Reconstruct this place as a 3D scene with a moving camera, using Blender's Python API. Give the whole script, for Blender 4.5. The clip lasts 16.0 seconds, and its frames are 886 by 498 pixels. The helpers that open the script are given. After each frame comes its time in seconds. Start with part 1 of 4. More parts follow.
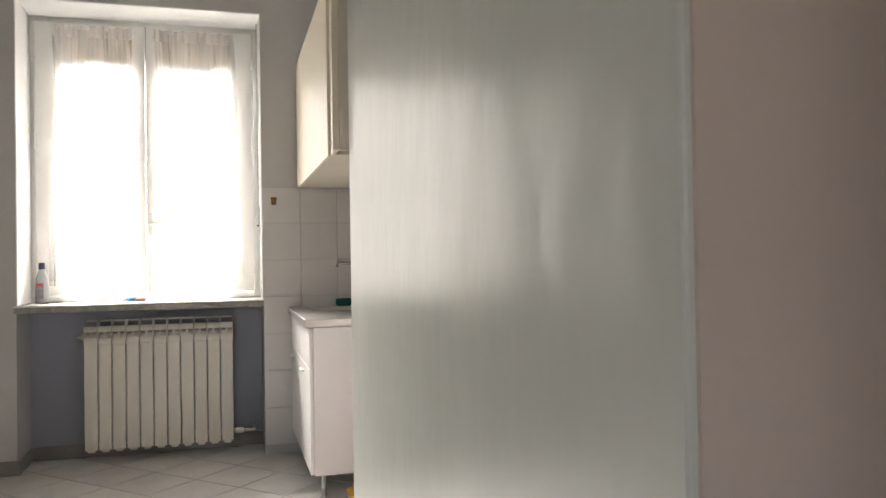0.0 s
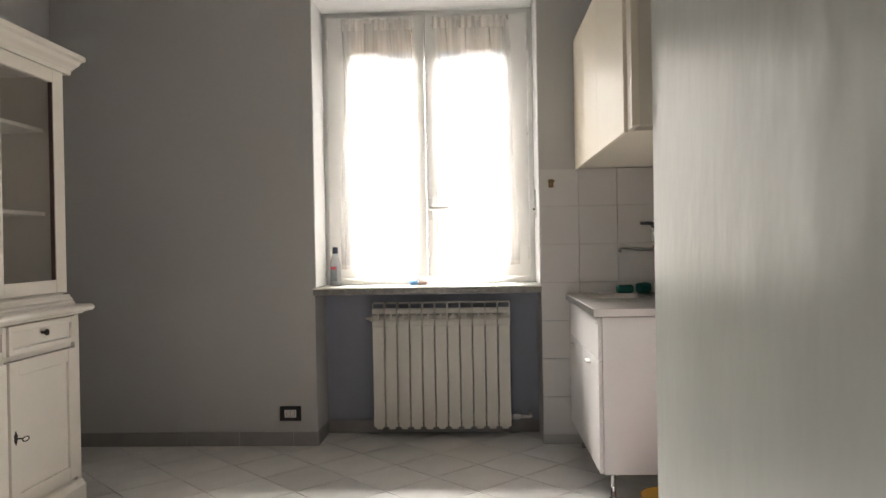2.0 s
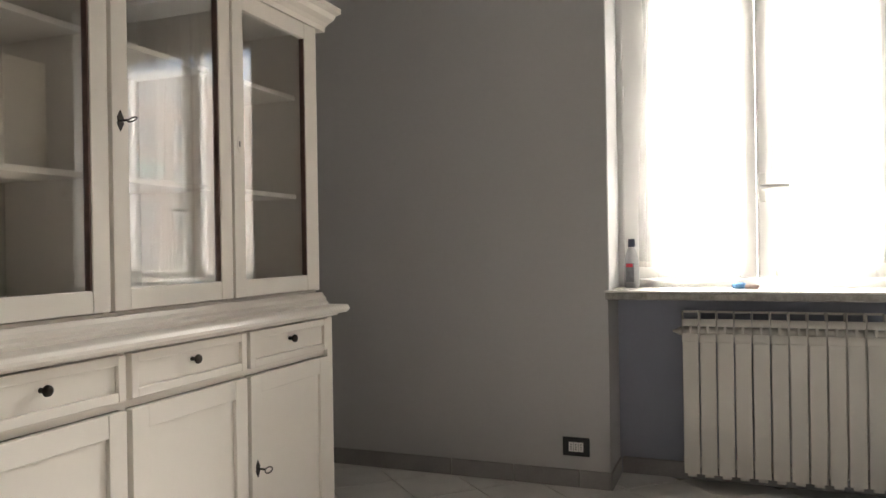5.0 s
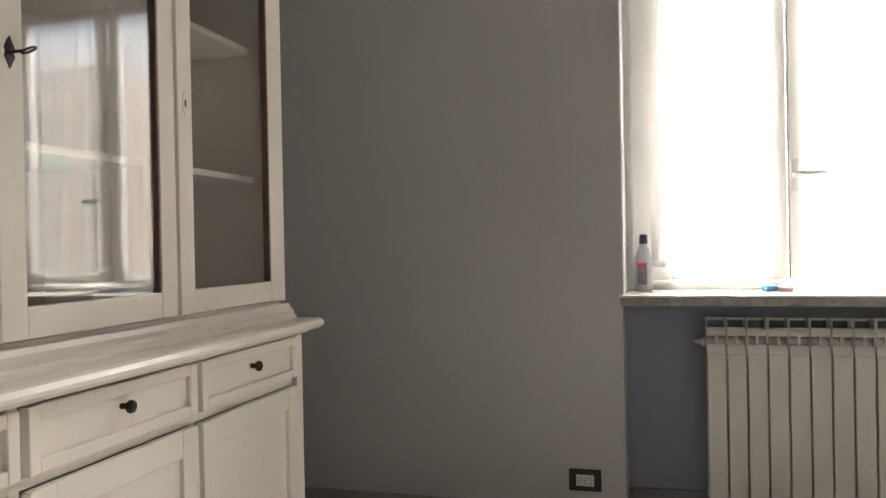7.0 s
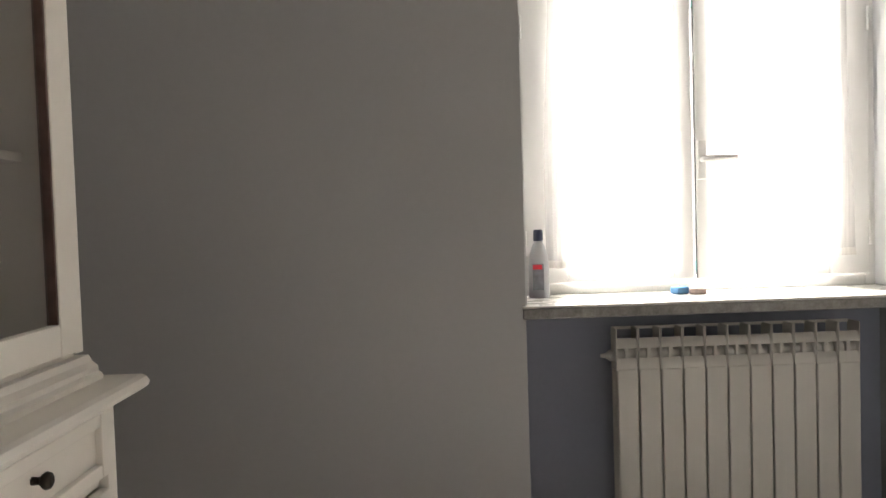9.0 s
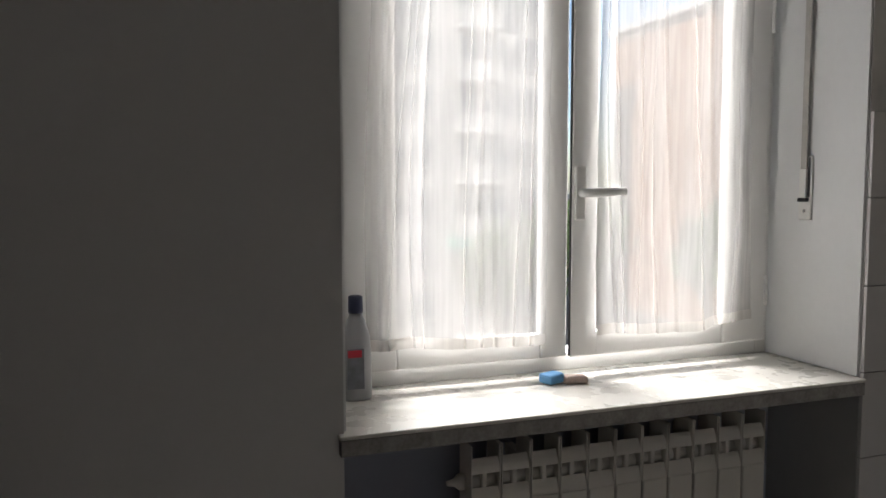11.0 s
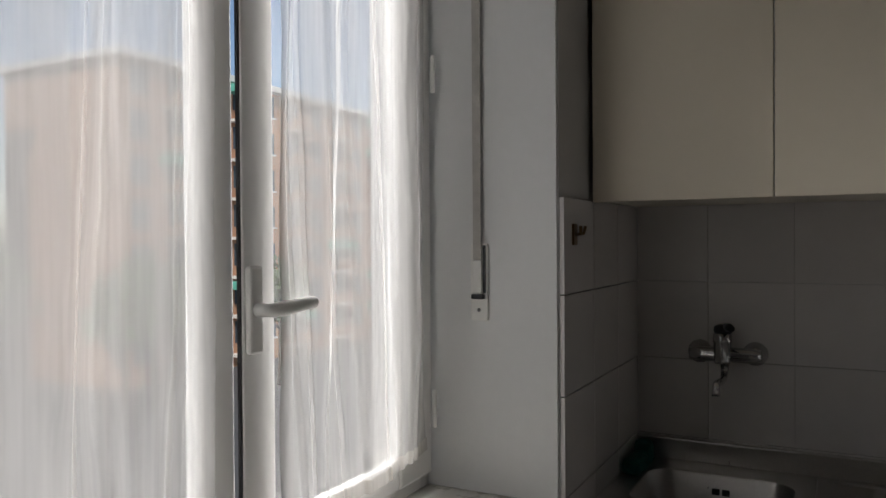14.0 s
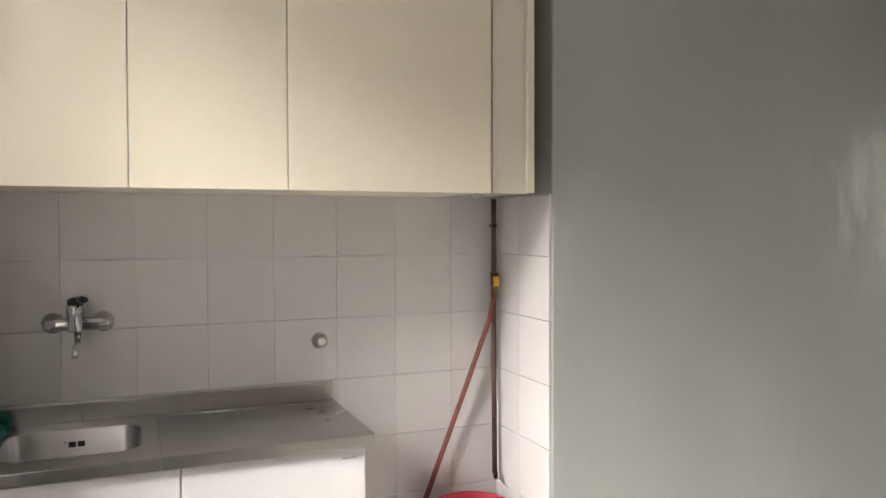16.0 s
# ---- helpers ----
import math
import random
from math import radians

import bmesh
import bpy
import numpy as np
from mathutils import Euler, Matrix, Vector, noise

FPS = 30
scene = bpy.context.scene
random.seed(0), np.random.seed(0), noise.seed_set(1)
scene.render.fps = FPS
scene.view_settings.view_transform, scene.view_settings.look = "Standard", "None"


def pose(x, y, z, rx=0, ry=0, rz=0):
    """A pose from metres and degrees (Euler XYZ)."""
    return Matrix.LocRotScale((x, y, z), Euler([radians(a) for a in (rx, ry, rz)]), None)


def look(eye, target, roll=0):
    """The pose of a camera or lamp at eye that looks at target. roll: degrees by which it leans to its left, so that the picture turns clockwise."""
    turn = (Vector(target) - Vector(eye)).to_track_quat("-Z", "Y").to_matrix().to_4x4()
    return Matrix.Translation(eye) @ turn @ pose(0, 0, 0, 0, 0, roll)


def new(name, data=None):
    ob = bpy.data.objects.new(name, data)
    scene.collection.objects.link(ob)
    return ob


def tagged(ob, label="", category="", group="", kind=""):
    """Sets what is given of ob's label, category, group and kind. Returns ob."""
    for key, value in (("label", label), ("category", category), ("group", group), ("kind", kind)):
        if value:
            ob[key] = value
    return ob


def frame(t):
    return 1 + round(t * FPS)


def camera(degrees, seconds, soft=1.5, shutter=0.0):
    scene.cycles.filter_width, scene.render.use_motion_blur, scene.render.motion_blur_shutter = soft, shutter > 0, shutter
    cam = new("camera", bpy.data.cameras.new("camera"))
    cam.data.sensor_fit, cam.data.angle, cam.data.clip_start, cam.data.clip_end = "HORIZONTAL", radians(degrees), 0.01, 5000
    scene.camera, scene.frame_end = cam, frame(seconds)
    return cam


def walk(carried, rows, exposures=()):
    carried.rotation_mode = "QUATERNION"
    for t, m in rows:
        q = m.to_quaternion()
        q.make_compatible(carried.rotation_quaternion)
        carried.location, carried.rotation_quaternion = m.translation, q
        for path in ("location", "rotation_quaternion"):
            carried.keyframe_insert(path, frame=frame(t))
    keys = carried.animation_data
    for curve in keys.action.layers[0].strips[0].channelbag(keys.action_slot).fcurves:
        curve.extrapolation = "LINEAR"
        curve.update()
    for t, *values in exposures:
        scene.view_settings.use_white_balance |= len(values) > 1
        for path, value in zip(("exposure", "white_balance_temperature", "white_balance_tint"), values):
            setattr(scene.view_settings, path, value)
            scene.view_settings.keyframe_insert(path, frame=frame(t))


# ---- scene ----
cam = camera(60.5, 16.0)
PATH = [
    (0, (0.468, 0.164, 1.199), (1.012, 2.088, 1.223), -0.9),
    (0.5, (0.389, 0.158, 1.206), (0.794, 2.117, 1.225), -1.2),
    (1, (0.357, 0.192, 1.27), (0.602, 2.176, 1.252), -0.8),
    (1.5, (0.312, 0.279, 1.239), (0.415, 2.277, 1.227), -1.0),
    (2, (0.299, 0.401, 1.218), (0.207, 2.399, 1.205), -1.0),
    (2.5, (0.283, 0.511, 1.197), (0.007, 2.492, 1.183), -0.9),
    (3, (0.251, 0.68, 1.196), (-0.188, 2.631, 1.186), -0.9),
    (3.5, (0.223, 0.836, 1.203), (-0.374, 2.745, 1.193), -0.9),
    (4, (0.133, 1.012, 1.189), (-0.57, 2.885, 1.18), -0.8),
    (4.2, (0.089, 1.09, 1.188), (-0.644, 2.95, 1.185), -0.9),
    (6.3, (-0.404, 1.603, 1.165), (-1.118, 3.472, 1.157), -0.9),
    (6.5, (-0.449, 1.67, 1.167), (-1.113, 3.556, 1.162), -1.0),
    (7, (-0.574, 1.823, 1.181), (-1.109, 3.75, 1.17), -1.1),
    (7.5, (-0.719, 1.978, 1.181), (-1.103, 3.94, 1.163), -1.0),
    (8, (-0.848, 2.123, 1.171), (-1.076, 4.11, 1.164), -1.5),
    (10.3, (-1.078, 3.126, 1.388), (-0.647, 5.07, 1.198), -0.5),
    (10.5, (-1.069, 3.229, 1.397), (-0.561, 5.154, 1.205), -0.3),
    (11, (-1.01, 3.508, 1.456), (-0.349, 5.389, 1.301), -0.1),
    (11.5, (-0.986, 3.726, 1.473), (-0.21, 5.566, 1.363), -0.1),
    (12, (-0.944, 3.921, 1.513), (-0.035, 5.702, 1.47), -0.5),
    (12.5, (-0.912, 4.064, 1.54), (0.181, 5.739, 1.509), -0.6),
    (13, (-0.856, 4.228, 1.547), (0.448, 5.743, 1.515), -0.5),
    (13.5, (-0.872, 4.333, 1.562), (0.677, 5.598, 1.538), -0.4),
    (14, (-0.95, 4.439, 1.556), (0.82, 5.37, 1.536), -0.4),
    (14.5, (-1.068, 4.497, 1.552), (0.856, 5.042, 1.536), -0.4),
    (15, (-1.198, 4.513, 1.557), (0.797, 4.646, 1.535), -0.5),
    (15.3, (-1.266, 4.556, 1.537), (0.728, 4.393, 1.514), -1.1),
    (15.5, (-1.311, 4.559, 1.535), (0.661, 4.225, 1.506), -0.5),
    (16, (-1.385, 4.566, 1.534), (0.466, 3.809, 1.48), -0.2),
]
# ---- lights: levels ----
SKY, SUN, WINDOW, LANDING_FILL = 0.05, 2.0, 640.0, 1.6
EXPOSURES = [(0, 3.8, 6750, 10), (1, 3.55, 6750, 10), (2.5, 3.4, 6750, 10), (8, 3.5, 6700, 10), (10.3, 2.6, 6450, 10), (11, 1.7, 6350, 10),
             (12.0, 1.1, 6250, 10), (13.0, 0.95, 6250, 10), (13.5, 0.9, 6300, 10), (14.5, 1.35, 6350, 10), (15.3, 2.6, 6450, 10), (16.0, 3.55, 6600, 10)]
walk(cam, [(t, look(eye, goal, lean)) for t, eye, goal, lean in PATH], EXPOSURES)

# ---- world and sun ----
world = bpy.data.worlds.new("world")
scene.world = world
world.use_nodes = True
wn = world.node_tree
sky = wn.nodes.new("ShaderNodeTexSky")
sky.sky_type = "NISHITA"
sky.sun_disc = False
sky.sun_elevation = radians(48)
sky.sun_rotation = radians(233)
wn.nodes["Background"].inputs["Strength"].default_value = SKY
wn.links.new(sky.outputs["Color"], wn.nodes["Background"].inputs["Color"])
sun = new("sun", bpy.data.lights.new("sun", "SUN"))
sun.data.energy, sun.data.angle, sun.data.color = SUN, radians(0.5), (1.0, 0.95, 0.87)
sun.matrix_world = look((0, 0, 30), (0.8 * 20, 0.6 * 20, 30 - 20 * math.tan(radians(48))))

# the open sky over the street, just outside the window
lamp = new("sky_light", bpy.data.lights.new("sky_light", "AREA"))
lamp.data.shape, lamp.data.size, lamp.data.size_y = "RECTANGLE", 3.6, 1.8
lamp.data.energy, lamp.data.color = WINDOW, (1.0, 0.975, 0.95)
lamp.matrix_world = look((0.0, 9.0, 4.45), (0.0, 5.2, 1.7))

# fill lamp added in the unseen landing window, brightens the entry walls
lamp2 = new("landing_fill", bpy.data.lights.new("landing_fill", "AREA"))
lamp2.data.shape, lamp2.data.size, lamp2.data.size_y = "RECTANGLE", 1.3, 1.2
lamp2.data.energy, lamp2.data.color = LANDING_FILL, (1.0, 0.95, 0.9)
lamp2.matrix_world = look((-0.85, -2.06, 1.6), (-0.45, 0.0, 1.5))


# ---- materials ----
def mat(name, color, rough=0.5, metal=0.0, vary=0.08, scale=6.0, fine=60.0, bump=0.05, stretch=(1, 1, 1), dist=0.002, spec=0.5, rvary=0.08):
    """Two scales of colour variation, uneven gloss and a fine relief."""
    m = bpy.data.materials.new(name)
    m.use_nodes = True
    n, l = m.node_tree.nodes, m.node_tree.links
    b = n["Principled BSDF"]
    b.inputs["Metallic"].default_value = metal
    b.inputs["Specular IOR Level"].default_value = spec
    tc = n.new("ShaderNodeTexCoord")
    mp = n.new("ShaderNodeMapping")
    mp.inputs["Scale"].default_value = stretch
    l.new(tc.outputs["Object"], mp.inputs["Vector"])
    big = n.new("ShaderNodeTexNoise")
    big.inputs["Scale"].default_value, big.inputs["Detail"].default_value = scale, 4
    small = n.new("ShaderNodeTexNoise")
    small.inputs["Scale"].default_value, small.inputs["Detail"].default_value = fine, 3
    for t in (big, small):
        l.new(mp.outputs["Vector"], t.inputs["Vector"])
    add = n.new("ShaderNodeMath")
    add.operation = "MULTIPLY_ADD"
    l.new(small.outputs["Fac"], add.inputs[0])
    add.inputs[1].default_value = 0.35
    l.new(big.outputs["Fac"], add.inputs[2])
    ramp = n.new("ShaderNodeValToRGB")
    lo, hi = [c * (1 - vary) for c in color], [min(1, c * (1 + vary)) for c in color]
    ramp.color_ramp.elements[0].position, ramp.color_ramp.elements[1].position = 0.4, 0.95
    ramp.color_ramp.elements[0].color, ramp.color_ramp.elements[1].color = (*lo, 1), (*hi, 1)
    l.new(add.outputs[0], ramp.inputs["Fac"])
    l.new(ramp.outputs["Color"], b.inputs["Base Color"])
    rr = n.new("ShaderNodeMapRange")
    rr.inputs["To Min"].default_value, rr.inputs["To Max"].default_value = max(0.02, rough - rvary), min(1, rough + rvary)
    l.new(big.outputs["Fac"], rr.inputs["Value"])
    l.new(rr.outputs["Result"], b.inputs["Roughness"])
    bp = n.new("ShaderNodeBump")
    bp.inputs["Strength"].default_value, bp.inputs["Distance"].default_value = bump, dist
    l.new(add.outputs[0], bp.inputs["Height"])
    l.new(bp.outputs["Normal"], b.inputs["Normal"])
    return m


def per_piece(m, amount):
    """Shifts the lightness from piece to piece."""
    n, l = m.node_tree.nodes, m.node_tree.links
    b = n["Principled BSDF"]
    src = b.inputs["Base Color"].links[0].from_socket
    info = n.new("ShaderNodeObjectInfo")
    mr = n.new("ShaderNodeMapRange")
    mr.inputs["To Min"].default_value, mr.inputs["To Max"].default_value = 1 - amount, 1 + amount
    l.new(info.outputs["Random"], mr.inputs["Value"])
    hs = n.new("ShaderNodeHueSaturation")
    l.new(src, hs.inputs["Color"])
    l.new(mr.outputs["Result"], hs.inputs["Value"])
    l.new(hs.outputs["Color"], b.inputs["Base Color"])
    return m


def glass_mat(name, tint=(1, 1, 1)):
    m = bpy.data.materials.new(name)
    m.use_nodes = True
    n, l = m.node_tree.nodes, m.node_tree.links
    n.remove(n["Principled BSDF"])
    tr, gl = n.new("ShaderNodeBsdfTransparent"), n.new("ShaderNodeBsdfGlossy")
    tr.inputs["Color"].default_value = (*tint, 1)
    gl.inputs["Roughness"].default_value = 0.01
    lw, mx = n.new("ShaderNodeLayerWeight"), n.new("ShaderNodeMixShader")
    lw.inputs["Blend"].default_value = 0.5
    pw, ma = n.new("ShaderNodeMath"), n.new("ShaderNodeMath")
    pw.operation, ma.operation = "POWER", "MULTIPLY_ADD"
    pw.inputs[1].default_value, ma.inputs[1].default_value, ma.inputs[2].default_value = 4.0, 0.85, 0.10
    l.new(lw.outputs["Facing"], pw.inputs[0])
    l.new(pw.outputs[0], ma.inputs[0])
    l.new(ma.outputs[0], mx.inputs["Fac"])
    l.new(tr.outputs[0], mx.inputs[1])
    l.new(gl.outputs[0], mx.inputs[2])
    l.new(mx.outputs[0], n["Material Output"].inputs["Surface"])
    return m


def cloth_mat(name, color, cover):
    m = bpy.data.materials.new(name)
    m.use_nodes = True
    n, l = m.node_tree.nodes, m.node_tree.links
    n.remove(n["Principled BSDF"])
    tr, df, tl = n.new("ShaderNodeBsdfTransparent"), n.new("ShaderNodeBsdfDiffuse"), n.new("ShaderNodeBsdfTranslucent")
    df.inputs["Color"].default_value = tl.inputs["Color"].default_value = (*color, 1)
    tc, mp, no = n.new("ShaderNodeTexCoord"), n.new("ShaderNodeMapping"), n.new("ShaderNodeTexNoise")
    mp.inputs["Scale"].default_value = (70, 70, 2.5)
    no.inputs["Scale"].default_value = 1.0
    l.new(tc.outputs["Object"], mp.inputs["Vector"])
    l.new(mp.outputs["Vector"], no.inputs["Vector"])
    mp2, wide, both = n.new("ShaderNodeMapping"), n.new("ShaderNodeTexNoise"), n.new("ShaderNodeMath")
    mp2.inputs["Scale"].default_value = (11, 11, 1.1)
    wide.inputs["Scale"].default_value = 1.0
    wide.inputs["Distortion"].default_value = 0.6
    both.operation = "MULTIPLY_ADD"
    l.new(tc.outputs["Object"], mp2.inputs["Vector"])
    l.new(mp2.outputs["Vector"], wide.inputs["Vector"])
    l.new(no.outputs["Fac"], both.inputs[0])
    both.inputs[1].default_value = 0.28
    scale_w = n.new("ShaderNodeMath")
    scale_w.operation = "MULTIPLY"
    scale_w.inputs[1].default_value = 0.72
    l.new(wide.outputs["Fac"], scale_w.inputs[0])
    l.new(scale_w.outputs[0], both.inputs[2])
    mr = n.new("ShaderNodeMapRange")
    mr.inputs["From Min"].default_value, mr.inputs["From Max"].default_value = 0.34, 0.66
    mr.inputs["To Min"].default_value, mr.inputs["To Max"].default_value = cover - 0.17, cover + 0.17
    l.new(both.outputs[0], mr.inputs["Value"])
    a, b = n.new("ShaderNodeMixShader"), n.new("ShaderNodeMixShader")
    a.inputs["Fac"].default_value = 0.15
    l.new(df.outputs[0], a.inputs[1])
    l.new(tl.outputs[0], a.inputs[2])
    l.new(mr.outputs["Result"], b.inputs["Fac"])
    l.new(tr.outputs[0], b.inputs[1])
    l.new(a.outputs[0], b.inputs[2])
    l.new(b.outputs[0], n["Material Output"].inputs["Surface"])
    return m


WALL = mat("wall_paint", (0.49, 0.48, 0.47), 0.62, vary=0.04, scale=1.3, fine=40, bump=0.08)
SATIN = mat("satin_wall_paint", (0.43, 0.44, 0.414), 0.32, vary=0.03, scale=1.4, fine=2.3, bump=0.55, stretch=(1.6, 1.6, 0.85), dist=0.03, rvary=0.09)
REVEAL = mat("reveal_paint", (0.74, 0.74, 0.735), 0.6, vary=0.04, scale=2, fine=50)
RECESS = mat("recess_paint", (0.33, 0.345, 0.41), 0.65, vary=0.06, scale=2.5, fine=50)
CEIL = mat("ceiling_paint", (0.78, 0.77, 0.75), 0.8, vary=0.03, scale=1.5)
HALL = mat("hall_paint", (0.50, 0.42, 0.38), 0.6, vary=0.05, scale=2)
GROUT = mat("grout", (0.36, 0.34, 0.32), 0.8, vary=0.15, scale=8)
FTILE = per_piece(mat("floor_tile_glaze", (0.70, 0.68, 0.655), 0.33, vary=0.09, scale=5, fine=40, bump=0.06), 0.06)
WTILE = per_piece(mat("wall_tile_glaze", (0.62, 0.595, 0.58), 0.22, vary=0.03, scale=3, fine=30, bump=0.03), 0.03)
BASE = mat("skirting_tile", (0.30, 0.285, 0.275), 0.4, vary=0.12, scale=9, fine=70)
MARBLE = mat("sill_marble", (0.72, 0.69, 0.63), 0.28, vary=0.05, scale=14, fine=90, bump=0.02)
MARBLE_EDGE = mat("rough_dark_marble_edge", (0.28, 0.265, 0.245), 0.6, vary=0.35, scale=30, fine=120, bump=0.3)
FRAME = mat("window_lacquer", (0.78, 0.77, 0.75), 0.35, vary=0.03, scale=4, fine=50, bump=0.04)
CREAM = mat("cream_lacquer", (0.87, 0.815, 0.73), 0.42, vary=0.02, scale=3, fine=30, bump=0.03)
CREAM_IN = mat("cream_interior", (0.84, 0.79, 0.71), 0.55, vary=0.05, scale=3)
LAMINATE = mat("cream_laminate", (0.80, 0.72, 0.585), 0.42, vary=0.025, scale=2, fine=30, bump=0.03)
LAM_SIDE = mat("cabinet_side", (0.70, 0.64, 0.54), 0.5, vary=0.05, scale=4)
WHITE = mat("white_melamine", (0.78, 0.755, 0.74), 0.38, vary=0.03, scale=4, fine=40)
RADI = mat("radiator_enamel", (0.68, 0.645, 0.58), 0.35, vary=0.03, scale=6)
DARK = mat("dark_iron", (0.035, 0.028, 0.022), 0.42, 0.7, vary=0.3, scale=30)
BRONZE = mat("antique_bronze", (0.16, 0.10, 0.045), 0.33, 0.9, vary=0.35, scale=14, fine=80, bump=0.1)
MAHOG = mat("mahogany_door", (0.13, 0.035, 0.02), 0.3, vary=0.35, scale=5, fine=40, stretch=(3, 3, 0.35), bump=0.08)
STEEL = mat("brushed_steel", (0.52, 0.50, 0.48), 0.3, 1.0, vary=0.12, scale=6, fine=150, bump=0.05)
CHROME = mat("chrome", (0.58, 0.58, 0.58), 0.09, 1.0, vary=0.05, scale=20, rvary=0.04)
PLASTIC = mat("white_plastic", (0.76, 0.75, 0.72), 0.4, vary=0.03)
STRAP = mat("grey_webbing", (0.48, 0.46, 0.43), 0.8, vary=0.12, scale=40, fine=200, bump=0.3)
BLACK = mat("black_plastic", (0.02, 0.02, 0.022), 0.4, vary=0.2)
NAVY = mat("navy_plastic", (0.02, 0.025, 0.06), 0.4, vary=0.15)
BOTTLE = mat("bottle_grey", (0.40, 0.40, 0.415), 0.35, vary=0.05)
LABEL = mat("bottle_label", (0.17, 0.18, 0.20), 0.4, vary=0.3, scale=40)
RED = mat("red_plastic", (0.55, 0.03, 0.05), 0.35, vary=0.1)
YELLOW = mat("yellow_plastic", (0.75, 0.42, 0.05), 0.4, vary=0.1)
TEAL = mat("teal_sponge", (0.006, 0.10, 0.085), 0.85, vary=0.25, scale=60, fine=200, bump=0.5)
BLUE = mat("blue_sponge", (0.18, 0.42, 0.75), 0.85, vary=0.15, scale=60, fine=200, bump=0.5)
PINK = mat("pinkish_sponge", (0.62, 0.48, 0.42), 0.85, vary=0.15, scale=60, fine=200, bump=0.5)
PIPE = mat("old_brown_pipe", (0.13, 0.075, 0.06), 0.5, 0.2, vary=0.35, scale=25)
HOSE = mat("brown_rubber_hose", (0.20, 0.06, 0.045), 0.6, vary=0.3, scale=25)
SHUTTER = mat("roller_shutter", (0.17, 0.13, 0.09), 0.6, vary=0.06)
PANE = glass_mat("clear_glass")
CLOTH = cloth_mat("sheer_curtain_cloth", (0.74, 0.725, 0.705), 0.60)
VALANCE = cloth_mat("gathered_curtain_head", (0.76, 0.73, 0.69), 0.74)
F_GREY = mat("pale_facade", (0.40, 0.38, 0.36), 0.8, vary=0.08, scale=0.3, fine=3)
F_ORANGE = mat("orange_brick_facade", (0.38, 0.215, 0.13), 0.8, vary=0.12, scale=0.4, fine=5)
F_BAND = mat("white_concrete", (0.62, 0.60, 0.57), 0.7, vary=0.06, scale=0.6)
F_GLASS = mat("dark_window_glass", (0.06, 0.08, 0.10), 0.12, vary=0.3, scale=0.5)
AWNING = mat("green_awning", (0.12, 0.40, 0.32), 0.8, vary=0.1)
ASPHALT = mat("asphalt", (0.06, 0.06, 0.062), 0.85, vary=0.2, scale=0.4, fine=6)
LEAF = mat("leaves", (0.07, 0.11, 0.035), 0.6, vary=0.5, scale=1.5, fine=12)
BARK = mat("bark", (0.12, 0.085, 0.06), 0.8, vary=0.3, scale=6)


# ---- mesh helpers ----
def box(bm, x0, y0, z0, x1, y1, z1, bevel=0.0):
    vs = [bm.verts.new((x, y, z)) for x in (x0, x1) for y in (y0, y1) for z in (z0, z1)]
    fs = [bm.faces.new([vs[i] for i in q]) for q in ((0, 1, 3, 2), (4, 6, 7, 5), (0, 4, 5, 1), (2, 3, 7, 6), (0, 2, 6, 4), (1, 5, 7, 3))]
    if bevel:
        es = list({e for f in fs for e in f.edges})
        bmesh.ops.bevel(bm, geom=es, offset=bevel, segments=2, profile=0.5, affect="EDGES", clamp_overlap=True)
    return bm


def cuboid(x0, y0, z0, x1, y1, z1, bevel=0.0):
    return box(bmesh.new(), x0, y0, z0, x1, y1, z1, bevel)


def tube(bm, points, r, n=12):
    """A pipe along the points, capped."""
    rings = []
    pts = [Vector(p) for p in points]
    for i, p in enumerate(pts):
        d = (pts[min(i + 1, len(pts) - 1)] - pts[max(i - 1, 0)]).normalized()
        q = d.to_track_quat("Z", "Y")
        rad = r[i] if isinstance(r, (list, tuple)) else r
        rings.append([bm.verts.new(p + q @ Vector((rad * math.cos(a), rad * math.sin(a), 0))) for a in [math.tau * k / n for k in range(n)]])
    for a, b in zip(rings, rings[1:]):
        for k in range(n):
            bm.faces.new((a[k], a[(k + 1) % n], b[(k + 1) % n], b[k])).smooth = True
    bm.faces.new(rings[0][::-1])
    bm.faces.new(rings[-1])
    return bm


def lathe(bm, profile, axis=(0, 0, 1), at=(0, 0, 0), n=32):
    """A turned shape: (radius, height) pairs round an axis through a point."""
    q = Vector(axis).to_track_quat("Z", "Y")
    rings = [[bm.verts.new(Vector(at) + q @ Vector((max(r, 0.0004) * math.cos(math.tau * k / n), max(r, 0.0004) * math.sin(math.tau * k / n), h))) for k in range(n)] for r, h in profile]
    for a, b in zip(rings, rings[1:]):
        for k in range(n):
            bm.faces.new((a[k], a[(k + 1) % n], b[(k + 1) % n], b[k])).smooth = True
    bm.faces.new(rings[0][::-1])
    bm.faces.new(rings[-1])
    return bm


def extrude_profile(bm, profile, p0, p1):
    """A moulding: the profile's (out, up) pairs, out along +x, run from p0 to p1."""
    a = [bm.verts.new((p0[0] + o, p0[1], p0[2] + u)) for o, u in profile]
    b = [bm.verts.new((p1[0] + o, p1[1], p1[2] + u)) for o, u in profile]
    k = len(profile)
    for i in range(k):
        bm.faces.new((a[i], a[(i + 1) % k], b[(i + 1) % k], b[i]))
    bm.faces.new(a[::-1])
    bm.faces.new(b)
    return bm


def mesh_of(name, bm, material):
    bmesh.ops.recalc_face_normals(bm, faces=bm.faces)
    me = bpy.data.meshes.new(name)
    bm.to_mesh(me)
    bm.free()
    me.materials.append(material)
    return me


